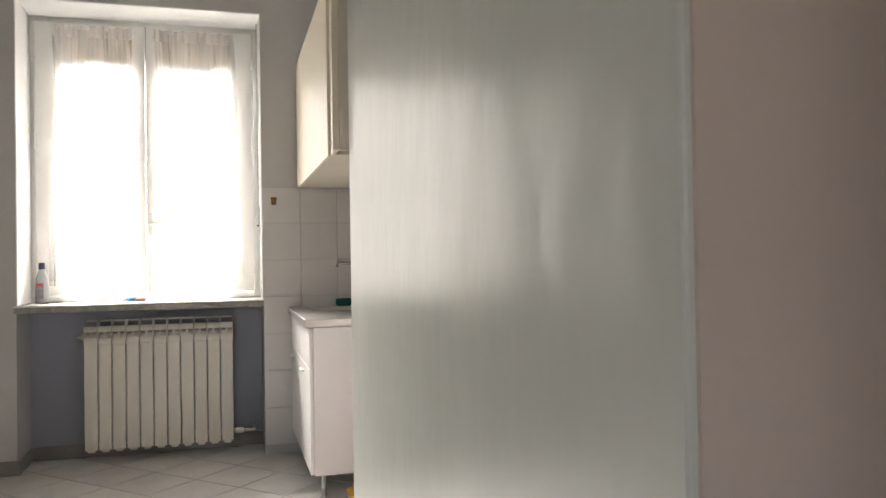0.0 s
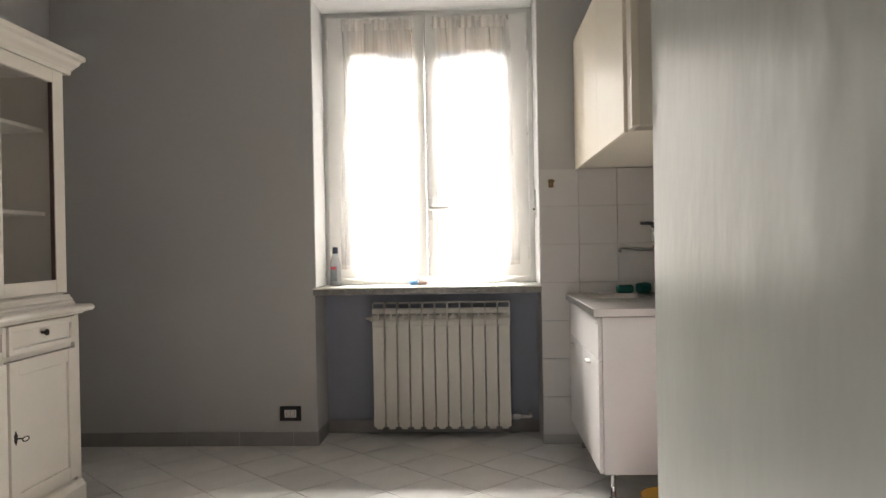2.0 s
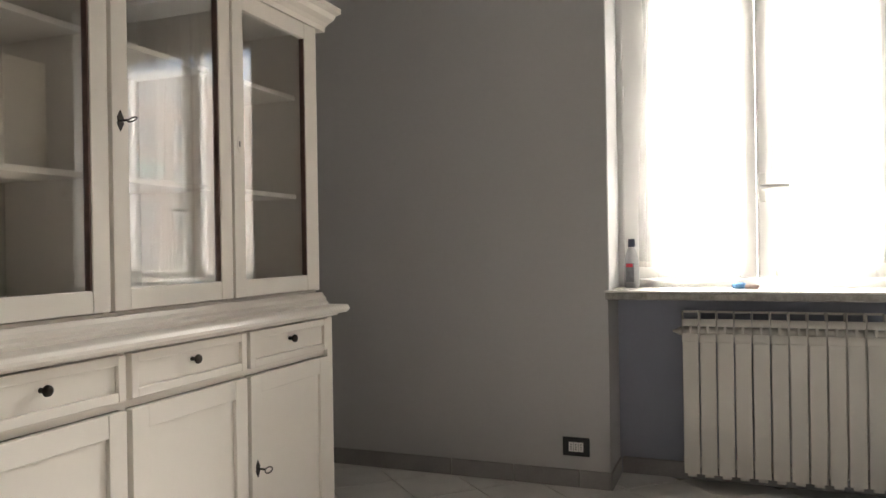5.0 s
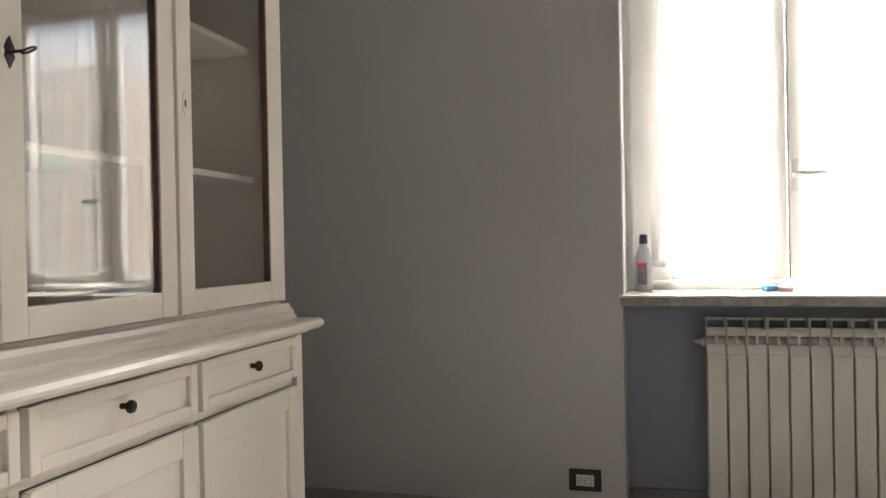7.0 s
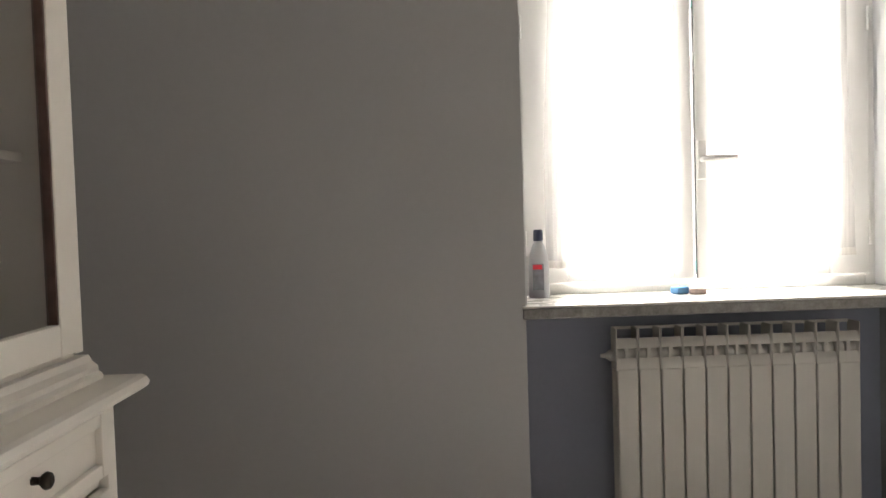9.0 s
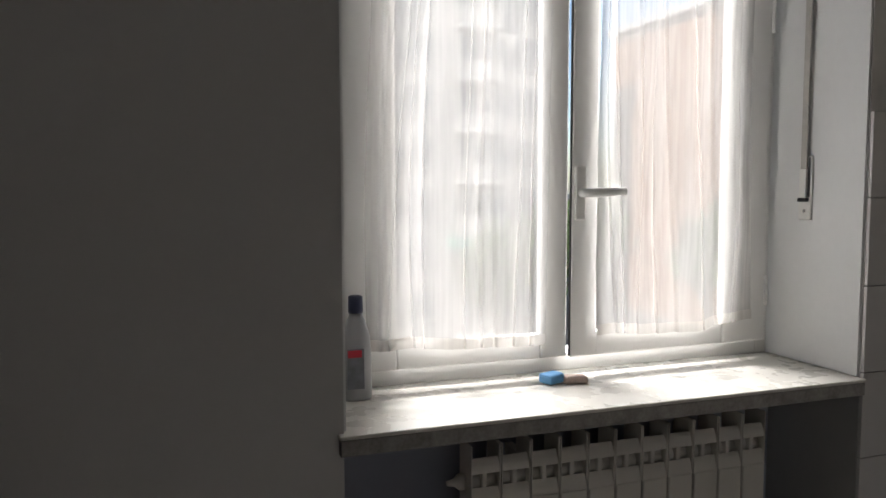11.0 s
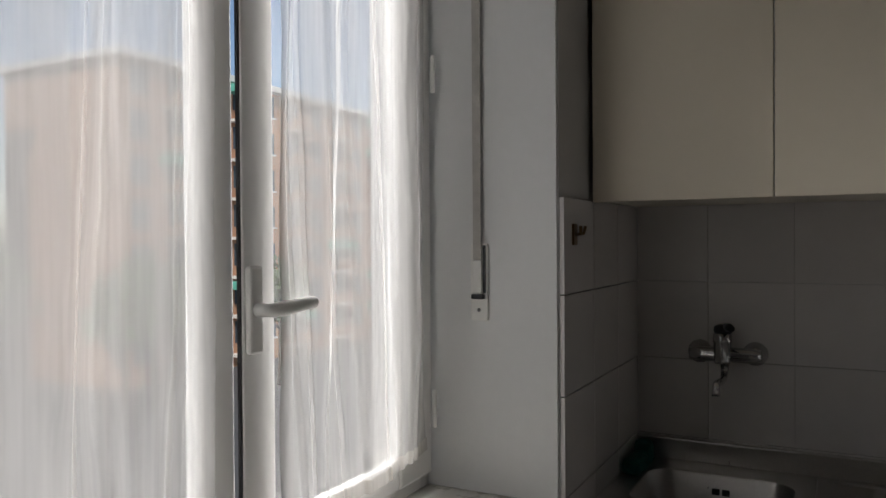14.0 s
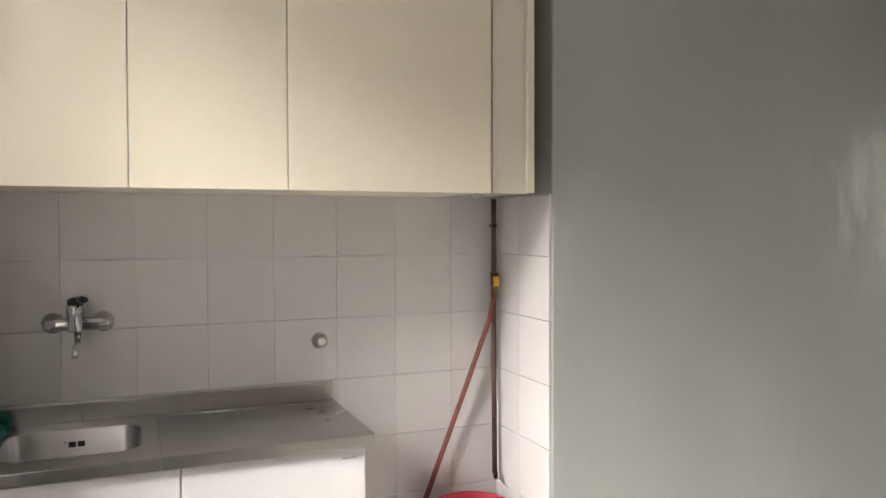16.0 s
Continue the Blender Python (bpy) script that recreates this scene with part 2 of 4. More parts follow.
def part(name, bm, material, parent=None, label=""):
    ob = new(name, mesh_of(name, bm, material))
    if parent:
        ob.parent = parent
    return tagged(ob, label)


def thing(name, label, category, group=""):
    return tagged(new(name), label, category, group)


def structure(name, bm, material, label="", category=""):
    return tagged(part(name, bm, material), label, category or name.split("_")[0], kind="structure")


def piece(name, me, parent, loc=(0, 0, 0)):
    ob = new(name, me)
    ob.parent = parent
    ob.location = loc
    return ob


# ---- plan ----
XL, XP, XN = -2.33, 0.94, 1.36          # left wall, partition face, back of the kitchen niche
YE, YW, YF = 0.05, 5.0, 5.36            # entry wall, window wall, window frame
YN, YC = 3.20, 0.88                    # niche corner, corridor corner
WX0, WX1 = -0.70, 0.675                 # window opening
SILL, LINTEL, ROOF = 0.962, 2.74, 3.02

structure("floor", cuboid(XL - 0.2, -2.2, -0.15, 2.7, 5.45, -0.006), GROUT, "pale grey ceramic floor tiles laid diagonally")
structure("ceiling", cuboid(XL - 0.2, -2.2, ROOF, 2.7, 5.5, ROOF + 0.2), CEIL, "plain white painted ceiling")
structure("wall_left", cuboid(XL - 0.2, YE - 0.15, -0.006, XL, YW + 0.5, ROOF), WALL, "grey painted plaster wall behind the sideboard")
structure("wall_window_left", cuboid(XL, YW, -0.006, WX0, YW + 0.5, ROOF), WALL, "grey painted plaster wall beside the window")
structure("wall_window_right", cuboid(WX1, YW, -0.006, 2.7, YW + 0.5, ROOF), WALL, "grey painted plaster wall beside the window")
structure("wall_lintel", cuboid(WX0, YW, LINTEL, WX1, YW + 0.5, ROOF), WALL, "grey painted wall above the window")
structure("wall_recess", cuboid(WX0, YW + 0.32, -0.006, WX1, YW + 0.5, SILL - 0.045), RECESS, "blue-grey painted recess wall behind the radiator")
rv = bmesh.new()
box(rv, WX0 + 0.0005, YW + 0.004, SILL + 0.003, WX0 + 0.006, YF, LINTEL)
structure("trim_reveal_left", rv, REVEAL, "white painted window reveal")
structure("trim_reveal_right", cuboid(WX1 - 0.006, YW + 0.004, SILL + 0.003, WX1 - 0.0005, YF, LINTEL), REVEAL, "white painted window reveal")
structure("trim_reveal_top", cuboid(WX0 + 0.006, YW + 0.004, LINTEL - 0.006, WX1 - 0.006, YF, LINTEL - 0.0005), REVEAL, "white painted window soffit")
structure("wall_partition", cuboid(XP, YC, -0.006, XN + 0.15, YN, ROOF, 0.006), SATIN, "glossy pale grey-green painted partition wall")
structure("wall_niche", cuboid(XN + 0.012, YN, -0.006, XN + 0.2, YW, ROOF), REVEAL, "wall of the kitchen niche")
structure("wall_corridor", cuboid(XN + 0.15, YC, -0.006, 2.5, YC + 0.12, ROOF), HALL, "pinkish painted corridor wall")
structure("trim_corner", cuboid(XP + 0.012, YC - 0.008, -0.006, XN + 0.15, YC - 0.0005, ROOF), HALL, "pinkish painted wall return")
structure("wall_corridor_end", cuboid(2.5, YE - 0.15, -0.006, 2.7, YC + 0.12, ROOF), HALL, "plain corridor end wall")
structure("wall_outer", cuboid(2.5, YC + 0.12, -0.006, 2.7, YW, ROOF), HALL, "plain outer wall")
structure("wall_entry_left", cuboid(XL, YE - 0.15, -0.006, -0.46, YE, ROOF), WALL, "grey painted entry wall")
structure("wall_entry_right", cuboid(0.78, YE - 0.15, -0.006, 2.5, YE, ROOF), WALL, "grey painted entry wall")
structure("wall_entry_top", cuboid(-0.46, YE - 0.15, 2.12, 0.78, YE, ROOF), WALL, "grey painted wall over the entrance")
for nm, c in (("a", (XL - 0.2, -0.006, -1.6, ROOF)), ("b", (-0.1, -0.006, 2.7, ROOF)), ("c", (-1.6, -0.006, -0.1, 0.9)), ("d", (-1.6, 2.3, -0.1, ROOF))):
    structure("wall_landing_back_" + nm, cuboid(c[0], -2.2, c[1], c[2], -2.0, c[3]), HALL, "plain landing wall round the added window")
# unseen window, added to give the landing's fill lamp an opening
lw = tagged(new("window_added"), "plain white landing window added behind the entrance, never in view", "window", kind="structure")
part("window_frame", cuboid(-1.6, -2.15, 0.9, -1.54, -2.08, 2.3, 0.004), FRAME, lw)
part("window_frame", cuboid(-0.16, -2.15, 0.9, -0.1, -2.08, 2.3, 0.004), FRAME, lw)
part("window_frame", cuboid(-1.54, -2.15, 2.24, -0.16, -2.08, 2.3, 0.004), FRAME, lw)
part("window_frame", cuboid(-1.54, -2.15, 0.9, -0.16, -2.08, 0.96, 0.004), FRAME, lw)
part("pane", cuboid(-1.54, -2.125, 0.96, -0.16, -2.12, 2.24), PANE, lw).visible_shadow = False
structure("wall_landing_left", cuboid(XL - 0.2, -2.0, -0.006, XL, YE - 0.15, ROOF), HALL, "plain landing wall")
structure("wall_landing_right", cuboid(2.5, -2.0, -0.006, 2.7, YE - 0.15, ROOF), HALL, "plain landing wall")

# entrance door frame
jamb = structure("trim_door", bmesh.new(), MAHOG, "dark mahogany entrance door frame", "door frame")
for i, (a, b) in enumerate((((-0.46, YE - 0.16, 0), (-0.41, YE + 0.012, 2.12)), ((0.73, YE - 0.16, 0), (0.78, YE + 0.012, 2.12)), ((-0.41, YE - 0.16, 2.07), (0.73, YE + 0.012, 2.12)))):
    part(("stile", "stile", "head")[i], cuboid(*a, *b, 0.004), MAHOG, jamb)

# skirting
sk = structure("baseboard", cuboid(XL, YW - 0.012, 0, -1.52, YW - 0.0005, 0.085, 0.003), BASE, "grey-brown ceramic skirting tiles", "skirting")
x = -1.515
while x < WX0 - 0.05:
    part("skirting_tile", cuboid(x, YW - 0.012, 0, min(x + 0.33, WX0 - 0.0), YW - 0.0005, 0.085, 0.003), BASE, sk)
    x += 0.335
for y in (YW + 0.0, ):
    part("skirting_tile", cuboid(WX0 - 0.0, YW - 0.010, 0, WX0 + 0.012, YW + 0.30, 0.083, 0.003), BASE, sk)
for k in range(4):
    part("skirting_tile", cuboid(WX0 + 0.014 + k * 0.34, YW + 0.306, 0, min(WX0 + 0.014 + k * 0.34 + 0.336, WX1), YW + 0.3195, 0.083, 0.003), BASE, sk)
part("skirting_tile", cuboid(XL + 0.0005, 0.3, 0, XL + 0.012, YW - 0.014, 0.085, 0.003), BASE, sk)
part("skirting_tile", cuboid(XP - 0.010, YC + 0.01, 0, XP - 0.0005, YN - 0.01, 0.085, 0.003), SATIN, sk)


# ---- window ----
def sash(parent, x0, x1, gx0, gx1, lip=False):
    z0, z1 = SILL + 0.045, 2.70
    s = part("sash", bmesh.new(), FRAME, parent)
    y0, y1 = YF - 0.055, YF - 0.025
    if lip:                                    # the closing stile: a thin front lip before a rebated core
        st = box(bmesh.new(), x0, y0, z0, gx0, y0 + 0.013, z1, 0.004)
        box(st, gx0 - 0.012, y0 + 0.012, z0, gx0, y1, z1, 0.002)
        part("stile", st, FRAME, s)
        part("gasket", cuboid(x0 - 0.003, y0 + 0.003, z0 + 0.004, x0 - 0.0002, y0 + 0.010, z1 - 0.004), BLACK, s, "black rubber gasket")
    else:
        part("stile", cuboid(x0, y0, z0, gx0, y1, z1, 0.006), FRAME, s)
    part("stile", cuboid(gx1, y0, z0, x1, y1, z1, 0.006), FRAME, s)
    part("rail", cuboid(gx0, y0 + 0.001, z0, gx1, y1 - 0.007, 1.074, 0.006), FRAME, s)
    part("rail", cuboid(gx0, y0 + 0.001, z1 - 0.07, gx1, y1 - 0.001, z1, 0.006), FRAME, s)
    g = part("pane", cuboid(gx0 - 0.004, y0 + 0.018, 1.070, gx1 + 0.004, y0 + 0.022, z1 - 0.065), PANE, s, "clear glass pane")
    g.visible_shadow = False
    return s


AJAR = pose(WX1 - 0.047, YF - 0.06, 0, 0, 0, 1.2) @ pose(-(WX1 - 0.047), -(YF - 0.06), 0)


win = tagged(new("window_1"), "white lacquered two-leaf casement window in a deep reveal", "window", kind="structure")
part("window_frame", cuboid(WX0, YF - 0.024, SILL, WX0 + 0.045, YF + 0.06, LINTEL, 0.004), FRAME, win)
part("window_frame", cuboid(WX1 - 0.045, YF - 0.024, SILL, WX1, YF + 0.06, LINTEL, 0.004), FRAME, win)
part("window_frame", cuboid(WX0 + 0.045, YF - 0.024, 2.68, WX1 - 0.045, YF + 0.06, LINTEL, 0.004), FRAME, win)
part("window_frame", cuboid(WX0 + 0.045, YF - 0.024, SILL, WX1 - 0.045, YF + 0.06, SILL + 0.05, 0.004), FRAME, win)
sash(win, WX0 + 0.035, -0.0255, -0.500, -0.104)
sash(win, -0.021, WX1 - 0.04, 0.058, 0.482, True).matrix_local = AJAR
for hz in (1.16, 1.95, 2.5):
    for hx in (WX0 + 0.042, WX1 - 0.047):
        part("hinge", lathe(bmesh.new(), ((0.0, -0.045), (0.0055, -0.043), (0.0055, 0.043), (0.0, 0.045)), (0, 0, 1), (hx, YF - 0.066, hz), 12), FRAME, win)
handle = part("handle_plate", cuboid(-0.018, YF - 0.068, 1.375, 0.016, YF - 0.0552, 1.518, 0.005), PLASTIC, win, "white window handle plate")
lev = bmesh.new()
tube(lev, [(-0.001, YF - 0.068, 1.447), (-0.001, YF - 0.088, 1.447), (0.008, YF - 0.097, 1.447), (0.046, YF - 0.098, 1.449), (0.086, YF - 0.096, 1.451), (0.116, YF - 0.094, 1.452)], [0.011, 0.011, 0.012, 0.0125, 0.0115, 0.010], 14)
part("lever", lev, PLASTIC, handle)
handle.matrix_local = AJAR
sill = structure("window_sill", cuboid(WX0 - 0.012, YW - 0.02, SILL - 0.009, WX1 + 0.004, YF - 0.012, SILL, 0.003), MARBLE, "worn marble window sill with rough front edge", "sill")
# front edge: rougher, speckled and much darker in colour than the top slab
part("sill_edge", cuboid(WX0 - 0.010, YW - 0.018, SILL - 0.044, WX1 + 0.002, YF - 0.05, SILL - 0.0095, 0.003), MARBLE_EDGE, sill, "rough marble edge, darker than the top")
part("outer_sill", cuboid(WX0, YF - 0.011, SILL - 0.0445, WX1, YW + 0.53, SILL - 0.001), MARBLE, sill)
shut = tagged(new("roller_shutter"), "beige roller shutter lowered a little at the top", "shutter")
for k in range(6):
    part("slat", cuboid(WX0 + 0.02, YF + 0.09, 2.50 + k * 0.045, WX1 - 0.02, YF + 0.102, 2.543 + k * 0.045, 0.003), SHUTTER, shut)


def curtain(x0, x1, lift, seed, lean, v0=0.0, out=0.0):
    """A gathered sheer panel on a thin rod, with doubled pleats and a wavy hem."""
    bm = bmesh.new()
    nu, nv = 260, 44
    rnd = random.Random(seed)
    ph = [rnd.uniform(0, 6.28) for _ in range(6)]
    pleats = [((k + rnd.uniform(0.15, 0.85)) / 9, rnd.uniform(-0.07, 0.07), rnd.uniform(0.007, 0.016), rnd.uniform(1.5, 3.5), rnd.uniform(0.014, 0.022)) for k in range(9)]
    slack = sum(2 * p[2] for p in pleats)
    z1 = 2.645
    grid = []
    for j in range(nv + 1):
        v = v0 + (1 - v0) * j / nv
        row = []
        for i in range(nu + 1):
            u = i / nu
            z0 = 1.060 + 0.008 * math.sin(u * 4 + ph[0]) + (lift * 0.2 / (1 + math.exp(-(u - 0.70) * 40))) + 0.003 * math.sin(u * 15 + ph[1])
            z = z1 + (z0 - z1) * v
            a, b = lean(v)
            x = x0 + a + (x1 + b - x0 - a + slack) * u
            fold = 0.018 * math.sin(u * 19 + 1.6 * math.sin(v * 2.2 + ph[3]) + ph[4]) + 0.009 * math.sin(u * 9 + v * 2.9 + ph[5]) + 0.0025 * math.sin(u * 60 + v * 4)
            fold += 0.009 * noise.noise(Vector((u * 8, v * 7, seed))) + 0.003 * noise.noise(Vector((u * 30, v * 22, seed)))
            fold *= (0.35 + 0.65 * v) * (1 - 0.75 * max(0, (v - 0.8) / 0.2))
            for c, drift, amp, fr, wd in pleats:
                d = (u - c - drift * math.sin(fr * v + c * 9)) / wd
                x -= amp * (1 + math.tanh(d))
                fold -= 0.009 * math.tanh(d * 1.2) / math.cosh(d)
            row.append(bm.verts.new((x, YF - 0.082 - out + fold, z)))
        grid.append(row)
    for a, b in zip(grid, grid[1:]):
        for i in range(nu):
            bm.faces.new((a[i], a[i + 1], b[i + 1], b[i])).smooth = True
    return bm


for cx0, cx1, lift, seed, lean in ((-0.560, -0.100, 0.0, 3, lambda v: (0.012 * math.sin(v * 6) - 0.02 * v * v, 0.008 * math.sin(v * 4) - 0.025 * (1 - v) ** 8)),
                                   (0.030, 0.515, 0.12, 8, lambda v: (0.012 * math.sin(v * 5.1) + 0.025 * v * v, 0.048 * v + 0.008 * math.sin(v * 9)))):
    c = thing("curtain", "sheer off-white net curtain gathered on a sash rod", "curtain", "window curtains")
    part("cloth", curtain(cx0, cx1, lift, seed, lean), CLOTH, c)
    part("hem", curtain(cx0, cx1, lift, seed, lean, 0.982, 0.003), VALANCE, c, "doubled stitched hem")
    part("rod", tube(bmesh.new(), [(cx0 - 0.01, YF - 0.075, 2.625), (cx1 + 0.01, YF - 0.075, 2.625)], 0.005, 10), FRAME, c, "thin white curtain rod")
    hd = bmesh.new()
    prev = None
    for i in range(61):
        u = i / 60
        xx, yy = cx0 + (cx1 - cx0) * u, YF - 0.086 - 0.004 * math.sin(u * 70)
        cur = [hd.verts.new((xx, yy, z)) for z in (2.60, 2.63, 2.672 + 0.006 * math.sin(u * 40))]
        if prev:
            hd.faces.new((prev[0], cur[0], cur[1], prev[1])), hd.faces.new((prev[1], cur[1], cur[2], prev[2]))
        prev = cur
    part("heading", hd, VALANCE, c, "gathered curtain heading")
    if cx0 > 0:
        c.matrix_world = AJAR

# shutter belt in the right reveal
belt = thing("shutter_belt", "grey webbing roller-shutter belt with cream wall winder plate", "shutter belt")
bx = WX1 - 0.006
part("strap", cuboid(bx - 0.014, 5.184, 1.50, bx - 0.0115, 5.204, LINTEL - 0.01), STRAP, belt)
pl = part("winder_plate", cuboid(bx - 0.008, 5.170, 1.370, bx - 0.0005, 5.214, 1.550, 0.0025), PLASTIC, belt, "cream winder cover plate")
part("slot", cuboid(bx - 0.0095, 5.174, 1.435, bx - 0.0075, 5.181, 1.546), BLACK, pl, "dark slot beside the strap")
part("strap_end", cuboid(bx - 0.017, 5.182, 1.432, bx - 0.0085, 5.206, 1.512, 0.003), PLASTIC, belt, "cream belt guide")
part("stop", cuboid(bx - 0.021, 5.176, 1.421, bx - 0.0085, 5.207, 1.432, 0.002), BLACK, belt, "black belt stop")
part("screw", lathe(bmesh.new(), ((0.005, 0), (0.005, 0.002), (0.002, 0.003)), (-1, 0, 0), (bx - 0.008, 5.192, 1.395), 12), CHROME, pl)

# ---- radiator ----
rad = thing("radiator", "cream enamelled cast aluminium radiator with eleven elements under the sill", "radiator")
RX0, PIT, RZ0, RZ1 = -0.372, 0.0785, 0.078, 0.856


def radiator_element():
    bm = bmesh.new()
    w = PIT - 0.006
    box(bm, 0.003, 5.125, RZ0, w + 0.003, 5.139, RZ1 - 0.143, 0.004)          # front plate
    box(bm, 0.018, 5.1255, RZ0 - 0.014, w - 0.012, 5.1365, RZ0 + 0.004, 0.004)  # foot tab
    box(bm, 0.032, 5.137, RZ0 + 0.03, 0.046, 5.205, RZ1 - 0.060, 0.004)       # core
    box(bm, 0.003, 5.202, RZ0 + 0.01, w + 0.001, 5.213, RZ1 - 0.09, 0.003)    # rear plate
    for z in (RZ0 + 0.05, RZ1 - 0.10):
        tube(bm, [(-0.001, 5.172, z), (PIT + 0.001, 5.172, z)], 0.024, 12)
    for x0, x1, ya, za, yb, zb in ((0.002, w + 0.003, 5.1275, RZ1 - 0.146, 5.137, RZ1 - 0.106), (0.002, w + 0.003, 5.129, RZ1 - 0.070, 5.141, RZ1 - 0.036)):
        rows = []                                                              # outlet hoods, bowed outwards
        for k in range(5):
            f = k / 4
            y, z = ya + (yb - ya) * f * f, za + (zb - za) * f
            rows.append([bm.verts.new((xx, yy, z)) for xx, yy in ((x0, y), (x1, y), (x1, y + 0.005), (x0, y + 0.005))])
        for p, q in zip(rows, rows[1:]):
            for i in range(4):
                bm.faces.new((p[i], p[(i + 1) % 4], q[(i + 1) % 4], q[i]))
        bm.faces.new(rows[0][::-1]), bm.faces.new(rows[-1])
    for xx in (0.001, w + 0.001):
        box(bm, xx, 5.1275, RZ1 - 0.148, xx + 0.003, 5.207, RZ1 - 0.002, 0.0008)
    box(bm, 0.004, 5.198, RZ1 - 0.012, w + 0.001, 5.205, RZ1 - 0.001, 0.001)
    return mesh_of("element", bm, RADI)


el = radiator_element()
for k in range(11):
    piece("element", el, rad, (RX0 + k * PIT, 0, 0))
vb = bmesh.new()
tube(vb, [(RX0 + 11 * PIT, 5.172, RZ0 + 0.05), (0.60, 5.172, RZ0 + 0.05), (0.612, 5.185, RZ0 + 0.05), (0.612, 5.32, RZ0 + 0.05)], 0.010, 12)
part("supply_pipe", vb, RADI, rad)
part("valve", lathe(bmesh.new(), ((0.016, 0), (0.018, 0.01), (0.018, 0.04), (0.012, 0.05)), (1, 0, 0), (0.50, 5.172, RZ0 + 0.05), 16), PLASTIC, rad, "white radiator valve cap")
part("end_plug", lathe(bmesh.new(), ((0.02, 0), (0.02, 0.014), (0.010, 0.026), (0.006, 0.045)), (-1, 0, 0), (RX0, 5.172, RZ1 - 0.10), 16), RADI, rad)
for xx in (-0.2, 0.33):
    part("bracket", cuboid(xx, 5.205, RZ1 - 0.10, xx + 0.02, 5.3195, RZ1 - 0.07), RADI, rad)


# ---- socket ----
so = thing("wall_socket", "three-module wall socket with black surround plate", "socket")
part("plate", cuboid(-0.930, YW - 0.010, 0.152, -0.798, YW - 0.0005, 0.243, 0.004), BLACK, so, "black surround plate")
for k in range(3):
    m = part("module", cuboid(-0.900 + k * 0.0245, YW - 0.013, 0.174, -0.8765 + k * 0.0245, YW - 0.009, 0.221, 0.002), PLASTIC, so, "white socket module")
    for dz in (-0.012, 0, 0.012):
        part("hole", lathe(bmesh.new(), ((0.003, 0), (0.003, 0.001)), (0, -1, 0), (-0.888 + k * 0.0245, YW - 0.013, 0.1975 + dz), 10), BLACK, m)


# ---- sideboard ----
sb = thing("sideboard", "tall cream lacquered dresser with glazed upper doors and drawers", "sideboard")
Y0, Y1 = 2.374, 3.985
CELLS = [(Y0 + k * (Y1 - Y0) / 3, Y0 + (k + 1) * (Y1 - Y0) / 3) for k in range(3)]
Y1 = 4.016
XB, XBF, XU, XUF = -2.20, -1.670, -2.10, -1.722
part("side_panel", cuboid(XB, Y0, 0.05, XBF, Y0 + 0.022, 0.90, 0.002), CREAM, sb)
part("side_panel", cuboid(XB, Y1 - 0.022, 0.05, XBF, Y1, 0.90, 0.002), CREAM, sb)
part("base_back", cuboid(XB, Y0 + 0.022, 0.05, XB + 0.012, Y1 - 0.022, 0.90), CREAM, sb)
part("bottom_board", cuboid(XB + 0.012, Y0 + 0.022, 0.09, XBF, Y1 - 0.022, 0.11), CREAM, sb)
for a, b in CELLS[1:]:
    part("divider", cuboid(XB + 0.012, a - 0.012, 0.11, XBF - 0.004, a + 0.012, 0.898), CREAM, sb)
part("front_rail", cuboid(XBF - 0.02, Y0 + 0.022, 0.748, XBF, Y1 - 0.022, 0.768), CREAM, sb)
part("bottom_rail", cuboid(XBF - 0.02, Y0 + 0.022, 0.11, XBF - 0.003, Y1 - 0.022, 0.125), CREAM, sb)
pb = bmesh.new()
extrude_profile(pb, ((-0.5, 0), (0.028, 0), (0.028, 0.075), (0.018, 0.088), (0.010, 0.10), (0.0, 0.108), (-0.5, 0.108)), (XBF, Y0 - 0.02, 0), (XBF, Y1 + 0.022, 0))
part("plinth", pb, CREAM, sb)
ct = bmesh.new()
extrude_profile(ct, ((-0.52, 0), (0.012, 0), (0.02, 0.012), (0.055, 0.014), (0.068, 0.022), (0.072, 0.031), (0.066, 0.041), (0.056, 0.046), (-0.52, 0.046)), (XBF, Y0 - 0.055, 0.899), (XBF, Y1 + 0.055, 0.899))
part("counter", ct, CREAM, sb)
part("upper_side", cuboid(XU, Y0 + 0.005, 0.945, XUF, Y0 + 0.027, 2.06, 0.002), CREAM_IN, sb)
part("upper_side", cuboid(XU, Y1 - 0.027, 0.945, XUF, Y1 - 0.005, 2.06, 0.002), CREAM_IN, sb)
part("top_board", cuboid(XU, Y0 + 0.027, 2.04, XUF, Y1 - 0.027, 2.06), CREAM_IN, sb)
part("upper_bottom", cuboid(XU, Y0 + 0.027, 0.985, XUF, Y1 - 0.027, 1.003), CREAM_IN, sb)
for a, b in CELLS[1:]:
    part("upper_divider", cuboid(XU + 0.01, a - 0.010, 1.003, XUF, a + 0.010, 2.04), CREAM_IN, sb)
part("back_panel", cuboid(XU - 0.008, Y0 + 0.005, 0.945, XU - 0.0005, Y1 - 0.005, 2.06), CREAM_IN, sb)
um = bmesh.new()
extrude_profile(um, ((-0.3, 0), (0.045, 0), (0.045, 0.010), (0.036, 0.016), (0.036, 0.026), (0.024, 0.036), (0.018, 0.048), (-0.3, 0.048)), (XUF, Y0 - 0.018, 0.9455), (XUF, Y1 + 0.018, 0.9455))
part("waist_moulding", um, CREAM, sb)
co = bmesh.new()
